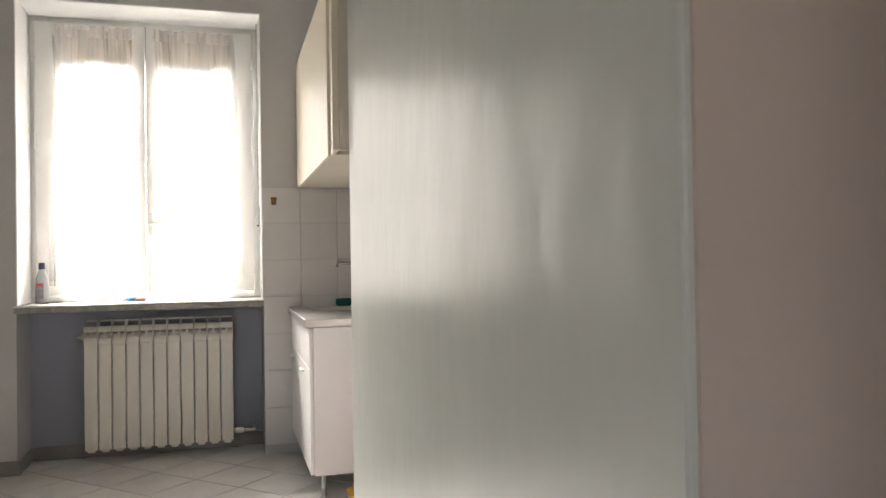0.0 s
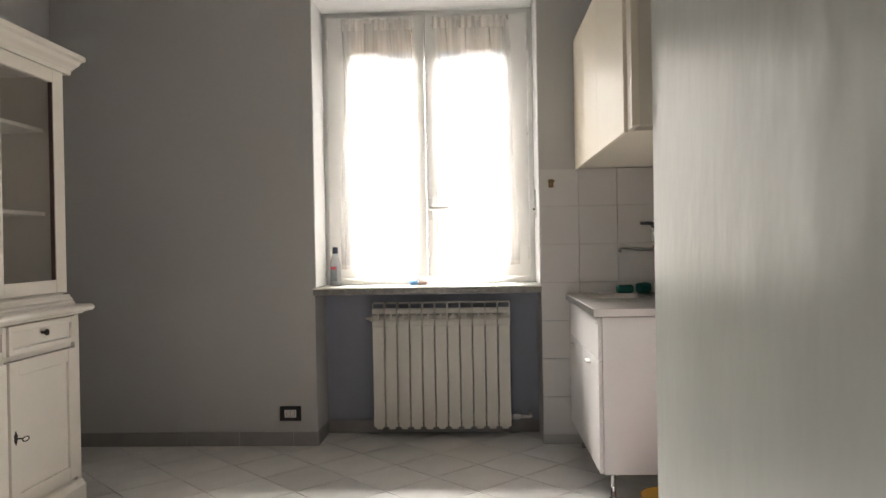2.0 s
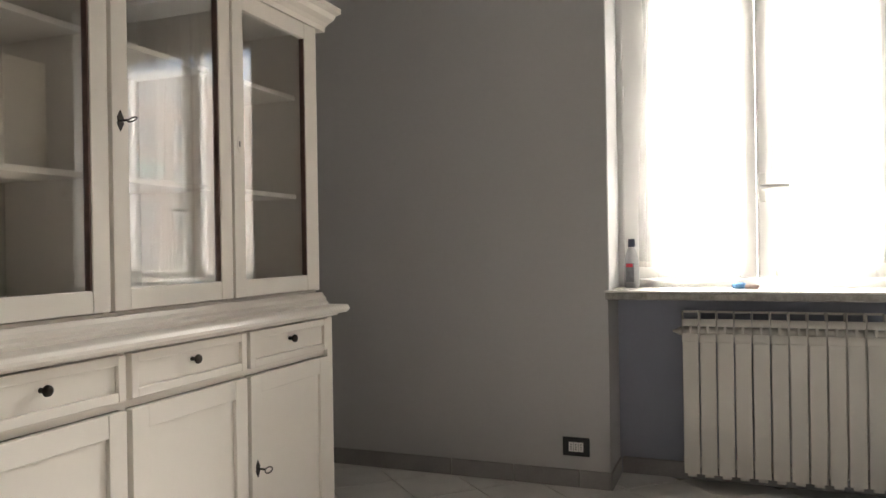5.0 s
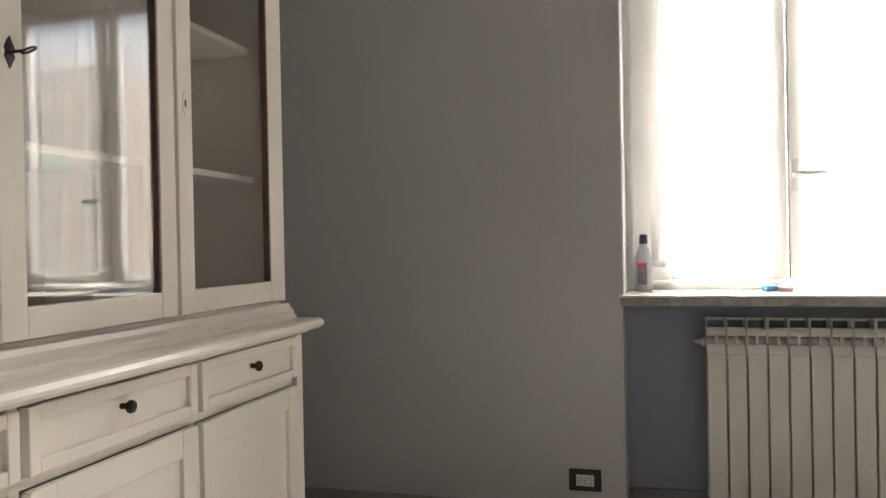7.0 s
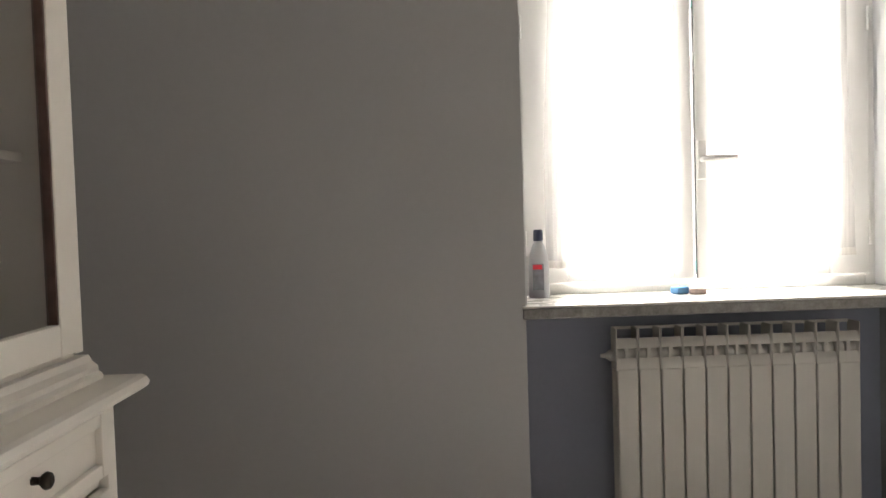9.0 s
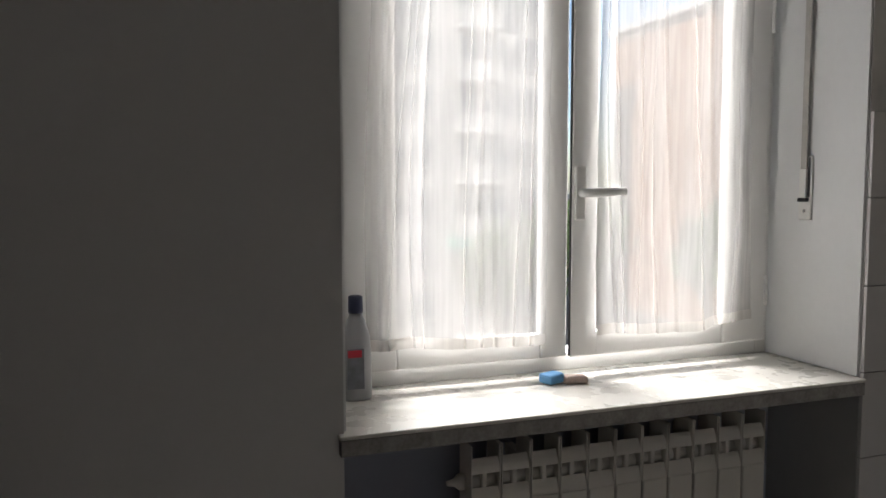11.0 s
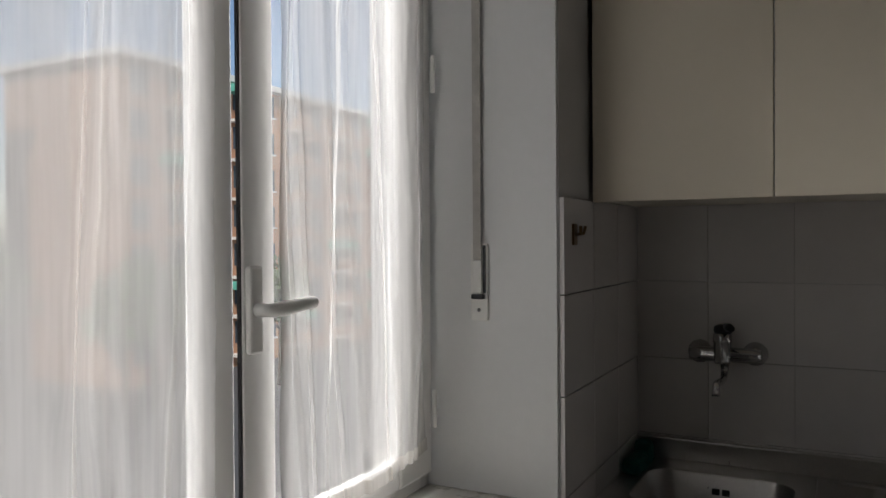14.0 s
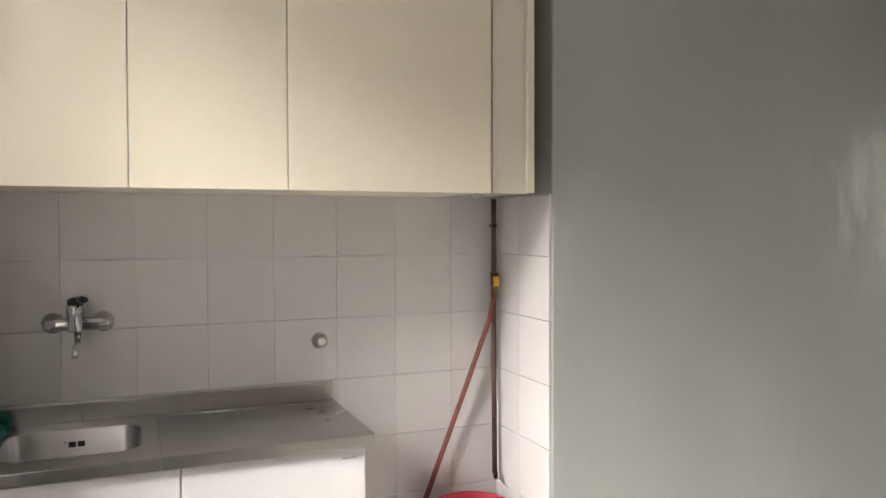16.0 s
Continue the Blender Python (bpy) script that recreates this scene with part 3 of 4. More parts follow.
extrude_profile(co, ((-0.35, 0), (0.022, 0), (0.026, 0.018), (0.042, 0.030), (0.066, 0.042), (0.078, 0.058), (0.100, 0.064), (0.102, 0.084), (-0.35, 0.084)), (XUF, Y0 - 0.06, 2.0605), (XUF, Y1 + 0.06, 2.0605))
part("cornice", co, CREAM, sb)
part("corner_post", cuboid(XBF - 0.02, 3.977, 0.11, XBF + 0.019, Y1 - 0.001, 0.898, 0.002), CREAM, sb)
part("corner_post", cuboid(XUF - 0.02, 3.979, 1.004, XUF + 0.019, Y1 - 0.006, 2.059, 0.002), CREAM, sb)
for z in (1.372, 1.768):
    for a, b in CELLS:
        part("shelf", cuboid(XU + 0.01, a + 0.014, z, XUF - 0.06, b - 0.014, z + 0.018, 0.002), CREAM_IN, sb)


def framed(name, x, y0, z0, y1, z1, wd, back, depth=0.022):
    """A framed front facing +x: its panel or glazing bead as body, stiles and rails as parts."""
    d = part(name, back, CREAM, sb)
    part("stile", cuboid(x, y0, z0, x + depth, y0 + wd, z1, 0.0025), CREAM, d)
    part("stile", cuboid(x, y1 - wd, z0, x + depth, y1, z1, 0.0025), CREAM, d)
    part("rail", cuboid(x, y0 + wd, z0, x + depth - 0.001, y1 - wd, z0 + wd, 0.0025), CREAM, d)
    part("rail", cuboid(x, y0 + wd, z1 - wd, x + depth - 0.001, y1 - wd, z1, 0.0025), CREAM, d)
    return d


def escutcheon(parent, x, y, z, key):
    bm = bmesh.new()
    d = [(0, 0.030), (0.012, 0.008), (0.009, 0.0), (0.012, -0.008), (0, -0.030), (-0.012, -0.008), (-0.009, 0), (-0.012, 0.008)]
    a = [bm.verts.new((x, y + p, z + q)) for p, q in d]
    b = [bm.verts.new((x + 0.002, y + p, z + q)) for p, q in d]
    bm.faces.new(a[::-1]), bm.faces.new(b)
    for i in range(8):
        bm.faces.new((a[i], a[(i + 1) % 8], b[(i + 1) % 8], b[i]))
    e = part("escutcheon", bm, DARK if key else CREAM_IN, parent, "small dark metal keyhole plate")
    if not key:
        part("keyhole", cuboid(x + 0.0021, y - 0.003, z - 0.009, x + 0.003, y + 0.003, z + 0.009), BLACK, parent)
    if key:
        k = tube(bmesh.new(), [(x + 0.002, y, z), (x + 0.03, y, z)], 0.003, 10)
        ring = [(x + 0.044 + 0.013 * math.cos(q), y + 0.010 * math.sin(q), z + 0.008 * math.sin(q)) for q in [math.tau * i / 16 for i in range(17)]]
        tube(k, ring, 0.0022, 8)
        part("key", k, DARK, parent, "dark metal key in its lock")


for i, (a, b) in enumerate(CELLS):
    y0, y1 = a + 0.011, b - 0.009
    if i == 2:
        y1 = b - 0.012
    dr = framed("drawer", XBF + 0.001, y0, 0.772, y1, 0.895, 0.026, cuboid(XBF + 0.001, y0 + 0.0265, 0.7985, XBF + 0.010, y1 - 0.0265, 0.8685))
    part("knob", lathe(bmesh.new(), ((0.007, 0), (0.006, 0.012), (0.010, 0.016), (0.0145, 0.022), (0.013, 0.029), (0.006, 0.033)), (1, 0, 0), (XBF + 0.010, (y0 + y1) / 2, 0.845), 20), DARK, dr, "small dark bronze knob")
    dl = framed("lower_door", XBF + 0.001, y0, 0.128, y1, 0.745, 0.062, cuboid(XBF + 0.001, y0 + 0.0625, 0.1905, XBF + 0.011, y1 - 0.0625, 0.6825))
    if i:
        escutcheon(dl, XBF + 0.023, y0 + 0.030, 0.43, True)
    du = framed("glazed_door", XUF + 0.001, y0 - 0.003, 1.008, y1 + 0.003, 2.055, 0.060, cuboid(XUF + 0.0005, y0 + 0.0575, 1.0685, XUF + 0.005, y0 + 0.0635, 1.994))
    part("rebate", cuboid(XUF + 0.0005, y1 - 0.0635, 1.0685, XUF + 0.020, y1 - 0.0575, 1.994), PIPE, du, "bare brown rebate edge")
    g = part("pane", cuboid(XUF + 0.008, y0 + 0.054, 1.064, XUF + 0.012, y1 - 0.054, 1.998), PANE, du, "clear glass pane")
    g.visible_shadow = False
    if i:
        escutcheon(du, XUF + 0.023, y0 + 0.026, 1.53, i == 1)

sb.scale = (1, 1, 1.011)

# ---- kitchen niche ----
wc = thing("wall_cabinet", "cream laminate three-door wall cabinet above the sink", "wall cabinet")
WZ0, WZ1, WXF = 1.650, 2.42, 0.888
cb = bmesh.new()
box(cb, WXF + 0.02, 3.46, WZ0 + 0.006, XN - 0.001, 3.478, WZ1, 0.001)
box(cb, WXF + 0.02, 4.972, WZ0 + 0.006, XN - 0.001, 4.988, WZ1, 0.001)
box(cb, WXF + 0.02, 3.478, WZ0 + 0.006, XN - 0.001, 4.972, WZ0 + 0.024)
box(cb, WXF + 0.02, 3.478, WZ1 - 0.018, XN - 0.001, 4.972, WZ1)
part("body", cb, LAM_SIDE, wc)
for a, b in ((3.462, 4.132), (4.1345, 4.5715), (4.574, 4.986)):
    part("door", cuboid(WXF, a, WZ0, WXF + 0.018, b, WZ1, 0.002), LAMINATE, wc)
fp = thing("filler_panel", "narrow cream panel boxing in the pipe beside the wall cabinet", "panel")
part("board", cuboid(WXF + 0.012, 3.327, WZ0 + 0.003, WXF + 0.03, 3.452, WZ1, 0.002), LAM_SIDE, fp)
part("edge_strip", cuboid(WXF + 0.0, 3.300, WZ0 + 0.004, WXF + 0.03, 3.3255, WZ1, 0.002), LAMINATE, fp)
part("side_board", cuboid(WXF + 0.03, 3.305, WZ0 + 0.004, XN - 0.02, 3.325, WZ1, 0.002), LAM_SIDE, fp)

su = thing("sink_cabinet", "white melamine sink base cabinet on chrome legs", "cabinet")
SY0, SY1, SXF, STOP = 3.912, 4.985, 0.842, 0.910
sc = bmesh.new()
box(sc, SXF + 0.02, SY0, 0.145, XN - 0.006, SY0 + 0.018, STOP - 0.042, 0.002)
box(sc, SXF + 0.02, SY1 - 0.018, 0.145, XN - 0.006, SY1, STOP - 0.042, 0.002)
box(sc, SXF + 0.02, SY0 + 0.018, 0.145, XN - 0.006, SY1 - 0.018, 0.163)
box(sc, XN - 0.02, SY0 + 0.018, 0.163, XN - 0.006, SY1 - 0.018, STOP - 0.042)
part("body", sc, WHITE, su)
ym = (SY0 + SY1) / 2
for i, (a, b) in enumerate(((SY0 + 0.002, ym - 0.002), (ym + 0.002, SY1 - 0.002))):
    d = part("door", cuboid(SXF, a, 0.15, SXF + 0.018, b, 0.665, 0.003), WHITE, su)
    f = part("fascia", cuboid(SXF, a, 0.670, SXF + 0.018, b, STOP - 0.044, 0.003), WHITE, su)
    yh = 4.19 if i == 0 else 4.80
    part("handle", cuboid(SXF - 0.022, yh - 0.04, 0.622, SXF - 0.0005, yh + 0.04, 0.634, 0.004), PLASTIC, d, "white plastic pull")
    if i == 0:
        part("badge", cuboid(SXF - 0.001, SY0 + 0.03, STOP - 0.075, SXF - 0.0002, SY0 + 0.075, STOP - 0.068), STEEL, f)
for lx in (SXF + 0.07, XN - 0.08):
    for ly in (SY0 + 0.06, SY1 - 0.06):
        part("leg", lathe(bmesh.new(), ((0.020, 0), (0.020, 0.02), (0.012, 0.024), (0.012, 0.14), (0.022, 0.1448)), (0, 0, 1), (lx, ly, 0), 16), CHROME, su, "chrome adjustable leg")

# steel top with bowl: outer sheet cut round a rounded bowl
BX0, BX1, BY0, BY1 = 0.925, 1.245, 4.545, 4.925


def rounded(x0, y0, x1, y1, r, n=6):
    out = []
    for cx, cy, a0 in ((x1 - r, y1 - r, 0), (x0 + r, y1 - r, 90), (x0 + r, y0 + r, 180), (x1 - r, y0 + r, 270)):
        out += [(cx + r * math.cos(radians(a0 + 90 * k / n)), cy + r * math.sin(radians(a0 + 90 * k / n))) for k in range(n + 1)]
    return out


top = thing("sink", "brushed stainless steel sink top with bowl and ribbed drainer", "sink")
tb = bmesh.new()
TX0, TX1, TY0, TY1 = 0.820, XN - 0.002, 3.888, 4.987
ring = rounded(BX0, BY0, BX1, BY1, 0.075)
mid = ((BX0 + BX1) / 2, (BY0 + BY1) / 2)
outer = []
for px, py in ring:
    dx, dy = px - mid[0], py - mid[1]
    k = min([(TX1 - mid[0]) / dx if dx > 1e-6 else 1e9, (TX0 - mid[0]) / dx if dx < -1e-6 else 1e9, (TY1 - mid[1]) / dy if dy > 1e-6 else 1e9, (4.50 - mid[1]) / dy if dy < -1e-6 else 1e9])
    outer.append((mid[0] + dx * k, mid[1] + dy * k))
va = [tb.verts.new((px, py, STOP)) for px, py in ring]
vo = [tb.verts.new((px, py, STOP)) for px, py in outer]
n = len(ring)
for i in range(n):
    tb.faces.new((va[i], va[(i + 1) % n], vo[(i + 1) % n], vo[i]))
levels = [va]
for ins, z in ((0.004, STOP - 0.006), (0.012, STOP - 0.10), (0.03, STOP - 0.145), (0.09, STOP - 0.152)):
    levels.append([tb.verts.new((px, py, z)) for px, py in rounded(BX0 + ins, BY0 + ins, BX1 - ins, BY1 - ins, 0.06)])
for a, b in zip(levels, levels[1:]):
    for i in range(n):
        tb.faces.new((a[i], a[(i + 1) % n], b[(i + 1) % n], b[i])).smooth = True
tb.faces.new(levels[-1])
box(tb, TX0, TY0, STOP - 0.038, TX1, 4.50, STOP, 0.003)
box(tb, TX0, 4.50, STOP - 0.038, TX0 + 0.012, TY1, STOP - 0.001, 0.003)
corner = [vo[i] for i in range(n)]
for cx_, cy_ in ((TX0, TY1), (TX1, TY1), (TX0, 4.50), (TX1, 4.50)):
    near = sorted(corner, key=lambda v: (v.co.x - cx_) ** 2 + (v.co.y - cy_) ** 2)
    ex = [v for v in near[:8] if abs(v.co.x - cx_) < 1e-5][:1]
    ey = [v for v in near[:8] if abs(v.co.y - cy_) < 1e-5][:1]
    if ex and ey and ex[0] is not ey[0]:
        tb.faces.new((ex[0], ey[0], tb.verts.new((cx_, cy_, STOP))))
part("sheet", tb, STEEL, top)
part("upstand", cuboid(XN - 0.022, TY0, STOP - 0.001, XN - 0.002, TY1, STOP + 0.062, 0.004), STEEL, top)
rim = bmesh.new()
tube(rim, [(XN - 0.06, TY0 + 0.04, STOP), (XN - 0.06, 4.47, STOP)], 0.004, 8)
part("drainer_rim", rim, STEEL, top)
for oy in (4.712, 4.738):
    part("overflow", cuboid(BX1 - 0.014, oy, STOP - 0.055, BX1 - 0.006, oy + 0.020, STOP - 0.038, 0.002), BLACK, top, "dark overflow slot")
part("drain", lathe(bmesh.new(), ((0.04, 0), (0.04, 0.003), (0.03, 0.004)), (0, 0, 1), (*mid, STOP - 0.152), 24), CHROME, top, "chrome drain")

# mixer tap
tap = thing("mixer_tap", "chrome wall-mounted kitchen mixer tap with long spout", "tap")
FY, FZ = 4.732, 1.232
for dy in (-0.075, 0.075):
    part("rosette", lathe(bmesh.new(), ((0.034, 0), (0.033, 0.008), (0.018, 0.014), (0.016, 0.045)), (-1, 0, 0), (XN - 0.0005, FY + dy, FZ), 24), CHROME, tap)
part("body", tube(bmesh.new(), [(XN - 0.052, FY - 0.095, FZ), (XN - 0.052, FY - 0.06, FZ), (XN - 0.052, FY + 0.06, FZ), (XN - 0.052, FY + 0.095, FZ)], [0.018, 0.021, 0.021, 0.018], 18), CHROME, tap)
part("cartridge", lathe(bmesh.new(), ((0.022, -0.028), (0.0235, -0.02), (0.0235, 0.030), (0.026, 0.034), (0.025, 0.056), (0.010, 0.062)), (0, 0, 1), (XN - 0.060, FY + 0.006, FZ + 0.004), 24), CHROME, tap)
lv = lathe(bmesh.new(), ((0.024, 0.0), (0.026, 0.006), (0.024, 0.018), (0.012, 0.024)), (0, 0, 1), (XN - 0.060, FY + 0.004, FZ + 0.062), 20)
tube(lv, [(XN - 0.060, FY - 0.002, FZ + 0.076), (XN - 0.095, FY - 0.016, FZ + 0.082), (XN - 0.150, FY - 0.030, FZ + 0.084)], [0.013, 0.011, 0.008], 12)
part("lever", lv, BLACK, tap, "dark lever grip")
part("spout", tube(bmesh.new(), [(XN - 0.055, FY, FZ - 0.01), (XN - 0.06, FY, FZ - 0.045), (XN - 0.085, FY, FZ - 0.062), (XN - 0.14, FY, FZ - 0.062), (XN - 0.25, FY - 0.005, FZ - 0.050), (XN - 0.262, FY - 0.005, FZ - 0.054), (XN - 0.266, FY - 0.005, FZ - 0.078)], [0.012, 0.011, 0.010, 0.010, 0.0095, 0.0095, 0.0105], 14), CHROME, tap)
vt = thing("wall_valve", "small chrome stop valve on the tiled wall", "valve")
part("rosette", lathe(bmesh.new(), ((0.030, 0), (0.028, 0.006), (0.014, 0.010), (0.014, 0.02)), (-1, 0, 0), (XN - 0.0005, 3.935, 1.125), 24), CHROME, vt)
part("knob", lathe(bmesh.new(), ((0.016, 0.02), (0.020, 0.026), (0.020, 0.045), (0.012, 0.052)), (-1, 0, 0), (XN, 3.935, 1.125), 16), CHROME, vt)

# gas pipe in the corner with its hose
gp = thing("gas_pipe", "old brown gas pipe in the tiled corner with yellow tap", "pipe")
PX, PY = XN - 0.045, YN + 0.045
part("pipe", tube(bmesh.new(), [(PX, PY, 1.648), (PX, PY, 1.4), (PX + 0.003, PY, 1.0), (PX, PY - 0.003, 0.56)], 0.011, 12), PIPE, gp)
part("clamp", tube(bmesh.new(), [(PX - 0.02, PY, 1.545), (PX + 0.03, PY, 1.545)], 0.006, 8), DARK, gp)
part("tap_body", tube(bmesh.new(), [(PX - 0.004, PY, 1.36), (PX - 0.004, PY, 1.26)], [0.016, 0.013], 14), BRONZE, gp)
part("tap_lever", cuboid(PX - 0.028, PY - 0.012, 1.305, PX - 0.016, PY + 0.014, 1.345, 0.004), YELLOW, gp, "yellow gas tap lever")
part("hose", tube(bmesh.new(), [(PX - 0.006, PY + 0.004, 1.262), (PX - 0.004, PY + 0.02, 1.18), (PX + 0.002, PY + 0.12, 0.92), (PX + 0.006, PY + 0.24, 0.62), (PX + 0.0, PY + 0.33, 0.40), (PX - 0.02, PY + 0.37, 0.26), (PX - 0.05, PY + 0.38, 0.20)], 0.010, 12), HOSE, gp, "brown rubber gas hose")
part("elbow", tube(bmesh.new(), [(PX - 0.001, PY - 0.003, 0.565), (PX - 0.035, PY + 0.01, 0.555), (PX - 0.045, PY + 0.015, 0.575)], 0.009, 10), DARK, gp)

# ---- loose things ----
bt = thing("bottle", "grey detergent bottle with dark cap on the window sill", "bottle")
bbm = lathe(bmesh.new(), ((0.034, 0), (0.038, 0.006), (0.037, 0.10), (0.034, 0.15), (0.022, 0.19), (0.016, 0.20), (0.016, 0.206)), (0, 0, 1), (0, 0, 0), 28)
for v in bbm.verts:
    v.co.y *= 0.62
    v.co += Vector((-0.618, 5.245, SILL))
part("body", bbm, BOTTLE, bt)
part("cap", lathe(bmesh.new(), ((0.017, 0.2065), (0.018, 0.212), (0.017, 0.245), (0.012, 0.248)), (0, 0, 1), (-0.618, 5.245, SILL), 20), NAVY, bt, "dark navy cap")
part("label", cuboid(-0.644, 5.2195, SILL + 0.03, -0.604, 5.2215, SILL + 0.125), LABEL, bt, "dark printed label")
part("label_band", cuboid(-0.643, 5.2185, SILL + 0.105, -0.610, 5.2192, SILL + 0.122), RED, bt)


def sponge(name, label, material, c, size, rz):
    bm = bmesh.new()
    box(bm, -size[0] / 2, -size[1] / 2, 0, size[0] / 2, size[1] / 2, size[2], min(size) * 0.3)
    for v in bm.verts:
        v.co.z += 0.003 * noise.noise(v.co * 60) if v.co.z > 0.005 else 0
    ob = tagged(part(name, bm, material), label, "sponge")
    ob.matrix_world = pose(*c, 0, 0, rz)
    return ob


sponge("sponge", "small light blue sponge on the marble sill", BLUE, (-0.112, 5.225, SILL), (0.055, 0.045, 0.026), 20)
sponge("soap_bar", "pinkish worn soap bar beside the sponge", PINK, (-0.055, 5.205, SILL), (0.060, 0.035, 0.020), -10)
sponge("dish_sponge", "dark teal dish sponge at the back of the sink", TEAL, (1.275, 4.952, STOP), (0.09, 0.055, 0.060), 12)
sponge("dish_cloth", "crumpled dark green dish cloth beside the dish sponge", TEAL, (1.165, 4.950, STOP), (0.10, 0.05, 0.045), -6)

hk = thing("wall_hook", "small dull metal double hook on the tiled wall", "hook")
part("plate", cuboid(0.728, YW - 0.017, 1.545, 0.758, YW - 0.0115, 1.595, 0.003), BRONZE, hk)
for s in (-1, 1):
    part("prong", tube(bmesh.new(), [(0.743, YW - 0.017, 1.57), (0.743 + s * 0.010, YW - 0.032, 1.572), (0.743 + s * 0.018, YW - 0.034, 1.588)], 0.004, 8), BRONZE, hk)

bk = thing("bucket", "red plastic bucket on the floor beside the sink cabinet", "bucket")
part("body", lathe(bmesh.new(), ((0.10, 0.0), (0.105, 0.005), (0.145, 0.48), (0.152, 0.49), (0.150, 0.498), (0.140, 0.495), (0.103, 0.012), (0.0, 0.012)), (0, 0, 1), (1.185, 3.40, 0), 36), RED, bk)
part("handle", tube(bmesh.new(), [(1.185, 3.40 + 0.15 * math.cos(q), 0.49 - 0.12 * math.sin(q)) for q in [math.pi * i / 14 for i in range(15)]], 0.003, 8), STEEL, bk)
yb = thing("basin", "small yellow plastic basin on the floor beside the sink", "basin")
part("body", lathe(bmesh.new(), ((0.09, 0.0), (0.095, 0.004), (0.125, 0.10), (0.132, 0.106), (0.124, 0.106), (0.088, 0.012), (0.0, 0.012)), (0, 0, 1), (1.12, 3.74, 0), 32), YELLOW, yb)

ic = thing("wall_intercom", "white wall-mounted intercom handset in the corridor", "intercom")
part("base", cuboid(1.30, YC - 0.045, 1.22, 1.39, YC - 0.0085, 1.42, 0.012), PLASTIC, ic)
part("handset", cuboid(1.307, YC - 0.075, 1.225, 1.347, YC - 0.0455, 1.415, 0.012), PLASTIC, ic)

# entrance door, standing open
door = tagged(new("door_1"), "dark reddish mahogany entrance door standing open with bronze knob", "door", kind="structure")
DX, DY = -0.395, YE + 0.02
part("leaf", cuboid(DX - 0.045, DY, 0.008, DX, DY + 0.90, 2.065, 0.003), MAHOG, door)
kn = part("knob", lathe(bmesh.new(), ((0.030, 0), (0.031, 0.006), (0.022, 0.012), (0.013, 0.02), (0.014, 0.045), (0.030, 0.052), (0.039, 0.060), (0.036, 0.068), (0.015, 0.074)), (1, 0, 0), (DX, DY + 0.80, 1.135), 40), BRONZE, door, "large aged bronze door knob")
part("lock_knob", lathe(bmesh.new(), ((0.026, 0), (0.024, 0.012), (0.012, 0.018), (0.005, 0.019)), (1, 0, 0), (DX, DY + 0.81, 0.93), 28), BRONZE, door)

# ---- outside ----
GZ = -8.0
structure("ground", cuboid(-900, -900, GZ - 0.5, 900, 2500, GZ), ASPHALT, "grey street far below the window")


def block(name, label, x0, x1, y, z1, wallmat, storey, col, bandmat, seed, awnings):
    h = tagged(new(name), label, "building")
    rnd = random.Random(seed)
    part("wall", cuboid(x0, y, GZ, x1, y + 12, z1), wallmat, h)
    part("roof", cuboid(x0 - 0.5, y - 0.6, z1, x1 + 0.5, y + 12.5, z1 + 0.5, 0.05), bandmat, h)
    wm = mesh_of("window", cuboid(-0.75, -0.06, 0, 0.75, 0.02, 1.7), F_GLASS)
    fm = mesh_of("window_sill", cuboid(-0.85, -0.18, -0.12, 0.85, 0.0, 0.0), bandmat)
    slab = mesh_of("balcony", cuboid(-1.3, -1.2, -0.2, 1.3, 0, 0.02), bandmat)
    par = mesh_of("parapet", cuboid(-1.3, -1.2, 0.02, 1.3, -1.1, 0.95), wallmat)
    aw = mesh_of("awning", cuboid(-1.7, -1.2, 1.6, 1.7, -0.05, 2.2, 0.02), AWNING)
    z = GZ + 1.0
    while z + 2.6 < z1:
        k, xx = 0, x0 + col * 0.5
        while xx < x1:
            w = piece("window", wm, h, (xx, y, z + 0.8))
            if k % 2:
                piece("parapet", par, piece("balcony", slab, h, (xx, y, z)))
                if rnd.random() < awnings:
                    piece("awning", aw, h, (xx, y, z + 0.4))
            else:
                piece("window_sill", fm, h, (xx, y, z + 0.8))
            xx += col
            k += 1
        z += storey
    return h


block("apartment_building", "tall pale apartment block with white balconies across the street", -30, 20.4, 46, 26, F_GREY, 3.0, 3.4, F_BAND, 4, 0.12)
block("brick_building", "orange brick apartment block with pale balconies across the street", 33.0, 74, 46, 13.8, F_ORANGE, 3.0, 3.2, F_BAND, 9, 0.2)
block("far_building", "low pale building far down the street", 20, 60, 120, 1.3, F_GREY, 3.0, 4.0, F_BAND, 2, 0.0)


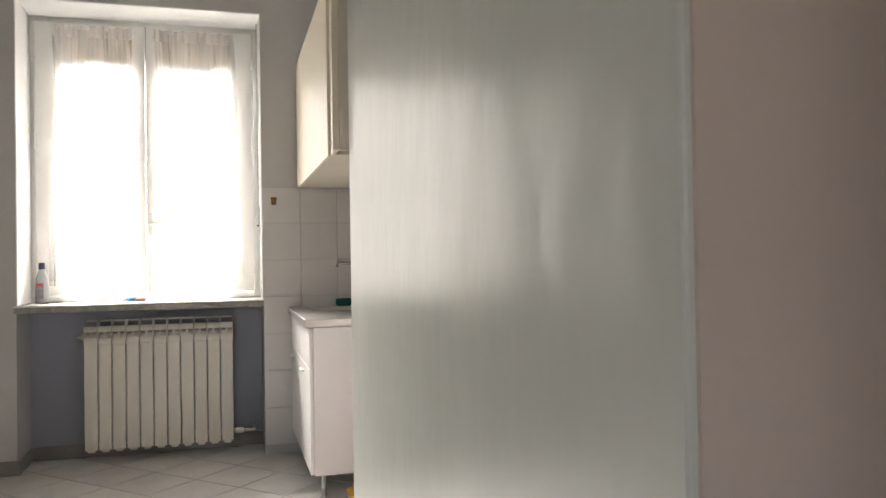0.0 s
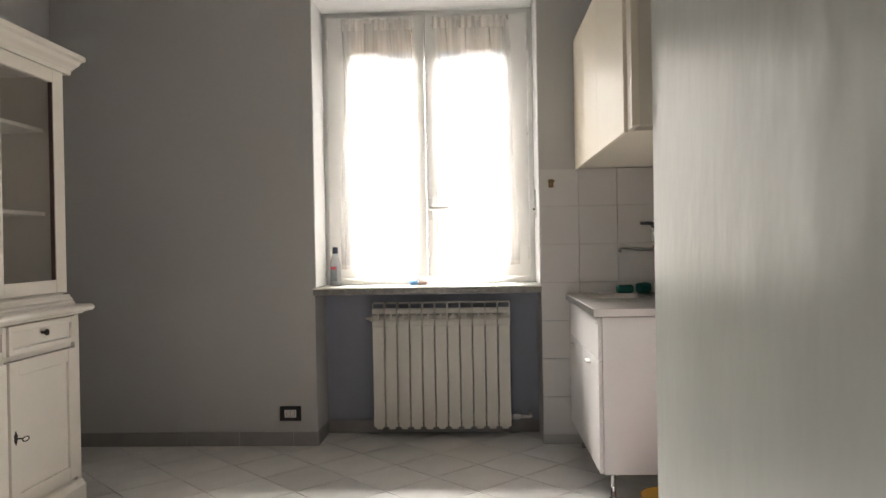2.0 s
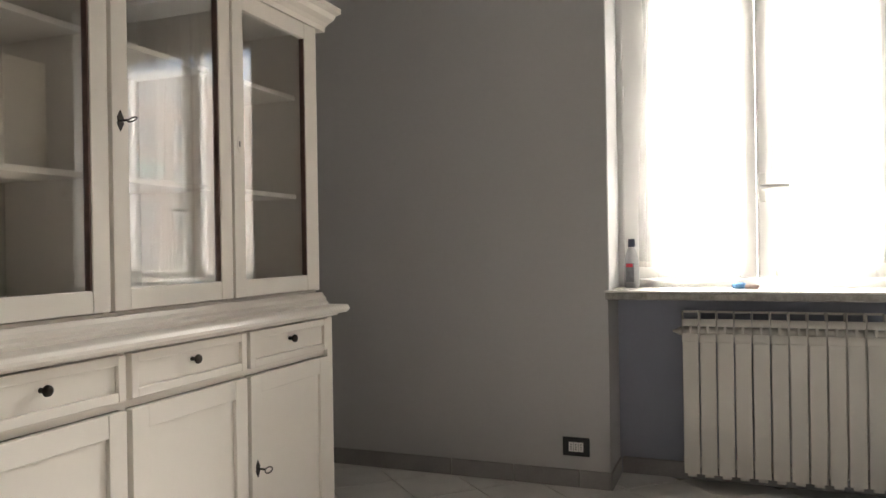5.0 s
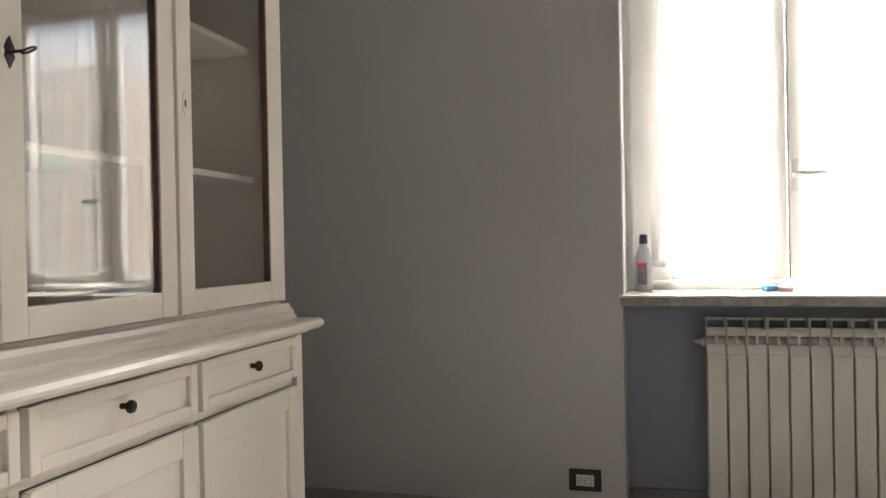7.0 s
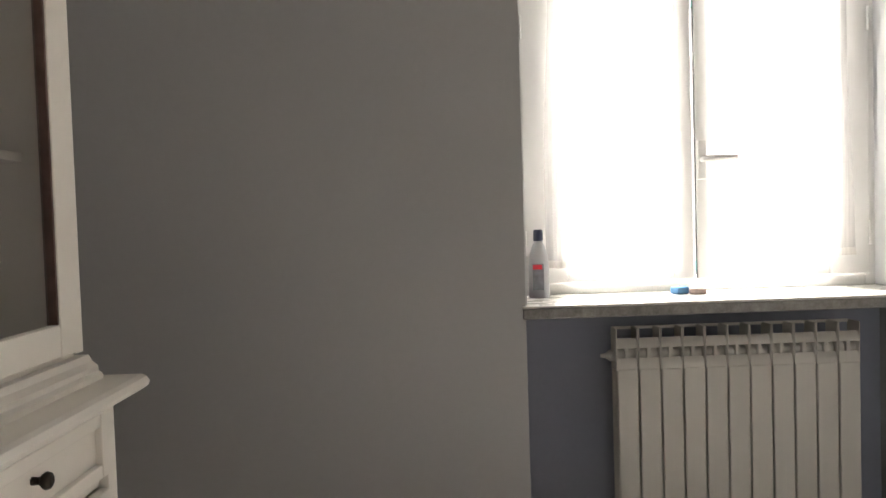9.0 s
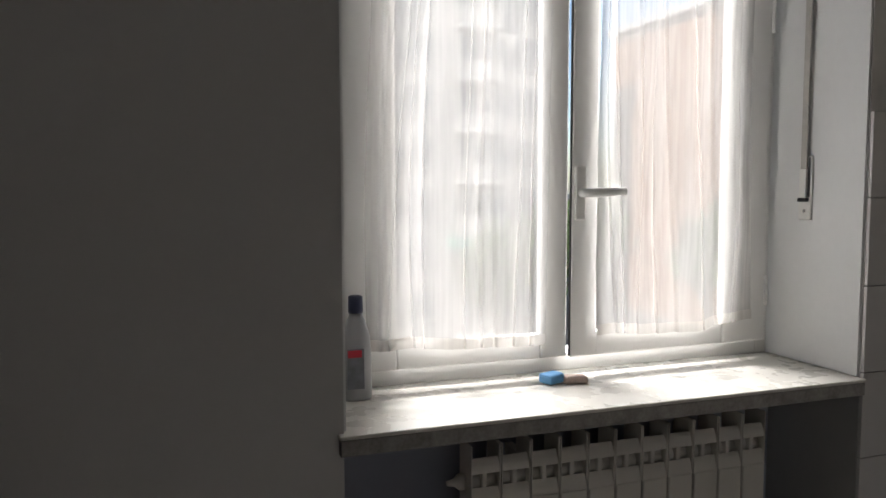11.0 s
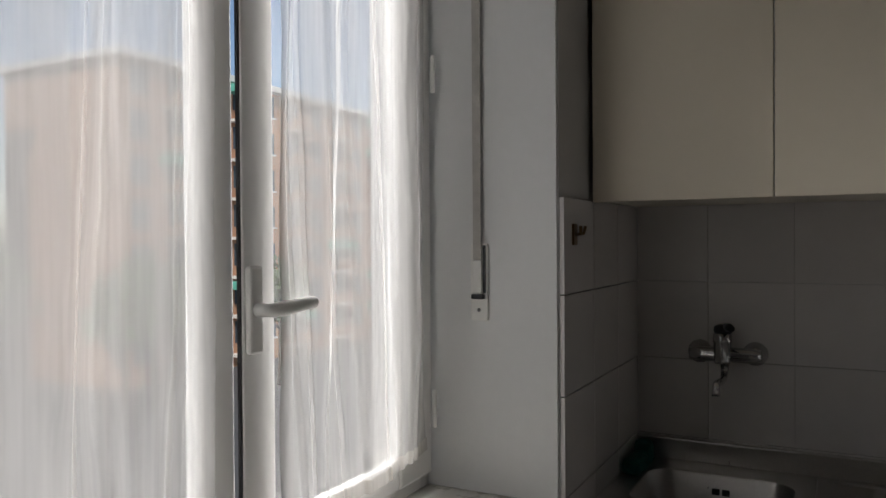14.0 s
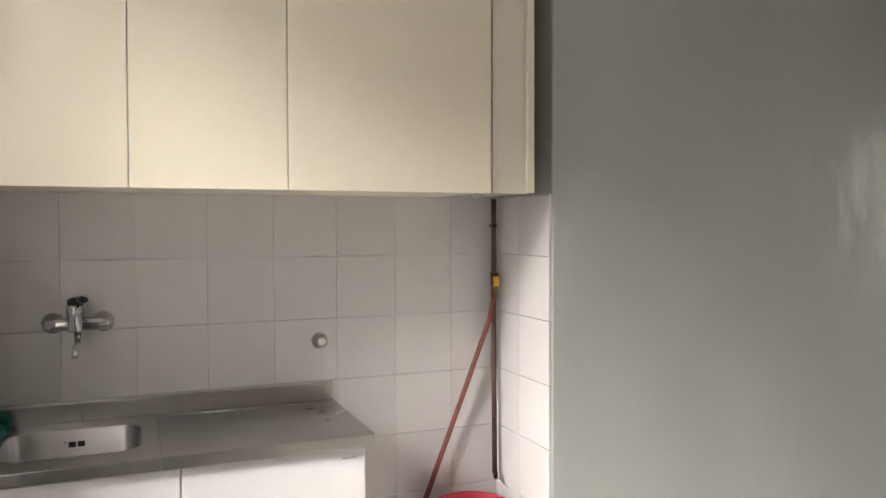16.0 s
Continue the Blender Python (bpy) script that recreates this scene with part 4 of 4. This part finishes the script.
def tree(x, y, h, seed):
    t = tagged(new("tree"), "leafy green street tree in front of the buildings", "tree", "street trees")
    rnd = random.Random(seed)
    tr = tube(bmesh.new(), [(x, y, GZ), (x + 0.1, y, GZ + h * 0.3), (x, y + 0.1, GZ + h * 0.7)], [0.25, 0.18, 0.07], 8)
    for k in range(6):
        a = rnd.uniform(0, 6.28)
        tube(tr, [(x, y, GZ + h * (0.3 + 0.05 * k)), (x + 1.8 * math.cos(a), y + 1.8 * math.sin(a), GZ + h * (0.5 + 0.05 * k))], [0.09, 0.03], 6)
    part("trunk", tr, BARK, t)
    bm = bmesh.new()
    for k in range(900):
        a, u = rnd.uniform(0, 6.28), rnd.uniform(-1, 1)
        r = (h * 0.3) * rnd.random() ** 0.4 * (0.75 + 0.35 * noise.noise(Vector((math.cos(a) * 1.5, math.sin(a) * 1.5, u * 2 + seed))))
        c = Vector((x + r * math.cos(a) * math.sqrt(1 - u * u), y + r * math.sin(a) * math.sqrt(1 - u * u), GZ + h * 0.68 + r * u * 1.1))
        q = Euler((rnd.uniform(0, 6), rnd.uniform(0, 6), rnd.uniform(0, 6))).to_quaternion()
        s = rnd.uniform(0.2, 0.4)
        bm.faces.new([bm.verts.new(c + q @ Vector(p) * s) for p in ((-1, 0, 0), (0, -0.5, 0.1), (1, 0, 0), (0, 0.5, 0.1))])
    part("crown", bm, LEAF, t)


for k in range(7):
    tree(14 + k * 4.2, 38 + (k % 3) * 2.5, 8.2 + (k * 37 % 5) * 0.5, k)

# ---- tiles ----
fl = bpy.data.objects["floor"]
T = 0.322
tm = mesh_of("tile", cuboid(-T / 2 + 0.003, -T / 2 + 0.003, -0.006, T / 2 - 0.003, T / 2 - 0.003, 0.0), FTILE)
H = T * math.sqrt(2) / 2
near, rest = [], []
for i in range(-30, 40):
    for j in range(-30, 40):
        px, py = -0.63 + H + (i - j) * H, 4.585 + (i + j) * H
        if XL + 0.02 < px < XN and YE - 0.1 < py < 5.34 and not (px > XP + 0.05 and py < YN - 0.05 and py > YC):
            near.append((px, py))
near.sort(key=lambda p: -p[1])
for k, (px, py) in enumerate(near[:300]):
    ob = piece("tile", tm, fl, (px, py, 0))
    ob.rotation_euler = (0, 0, radians(45))
if near[300:]:
    rb = bmesh.new()
    for px, py in near[300:]:
        c = [Vector((px + sx * (H - 0.004), py + sy * (H - 0.004), 0)) for sx, sy in ((-1, 0), (0, -1), (1, 0), (0, 1))]
        a = [rb.verts.new(v - Vector((0, 0, 0.006))) for v in c]
        b = [rb.verts.new(v) for v in c]
        rb.faces.new(b)
        for i in range(4):
            rb.faces.new((a[i], a[(i + 1) % 4], b[(i + 1) % 4], b[i]))
    tagged(part("far_tiles", rb, FTILE, fl), kind="stuff")

P = 0.229
nw = bpy.data.objects["wall_niche"]
ZT = 1.205 - 5 * P
bt_m = mesh_of("tile", cuboid(-0.012, 0.0004, 0.0008, 0.0, P - 0.0004, P - 0.0008, 0.0006), WTILE)
for j in range(8):
    z = ZT + j * P
    if z > 1.66:
        break
    for i in range(6):
        piece("tile", bt_m, nw, (XN + 0.012, 3.411 + i * P, z))
    for y0, y1 in ((YN + 0.013, 3.4102), (3.411 + 6 * P + 0.0008, YW - 0.0125)):
        part("tile", cuboid(XN, y0, z + 0.0008, XN + 0.012, y1, z + P - 0.0008, 0.001), WTILE, nw)
ww = bpy.data.objects["wall_window_right"]
pw = bpy.data.objects["wall_partition"]
for j in range(8):
    z = ZT + j * P
    if z > 1.66:
        break
    z1 = min(z + P, 1.655) - 0.0012
    for x0, x1 in ((WX1 + 0.001, WX1 + P), (WX1 + P + 0.0024, WX1 + 2 * P), (WX1 + 2 * P + 0.0024, WX1 + 3 * P), (WX1 + 3 * P + 0.0024, XN)):
        if x1 - x0 > 0.01:
            part("tile", cuboid(x0, YW - 0.0115, max(z, 0) + 0.0012, x1, YW - 0.0004, z1, 0.0015), WTILE, ww)
    for x0, x1 in ((XP + 0.004, XP + P), (XP + P + 0.0024, XP + 2 * P), (XP + 2 * P + 0.0024, XN)):
        if x1 - x0 > 0.01:
            part("tile", cuboid(x0, YN + 0.0004, max(z, 0) + 0.0012, x1, YN + 0.0118, z1, 0.0015), WTILE, pw)
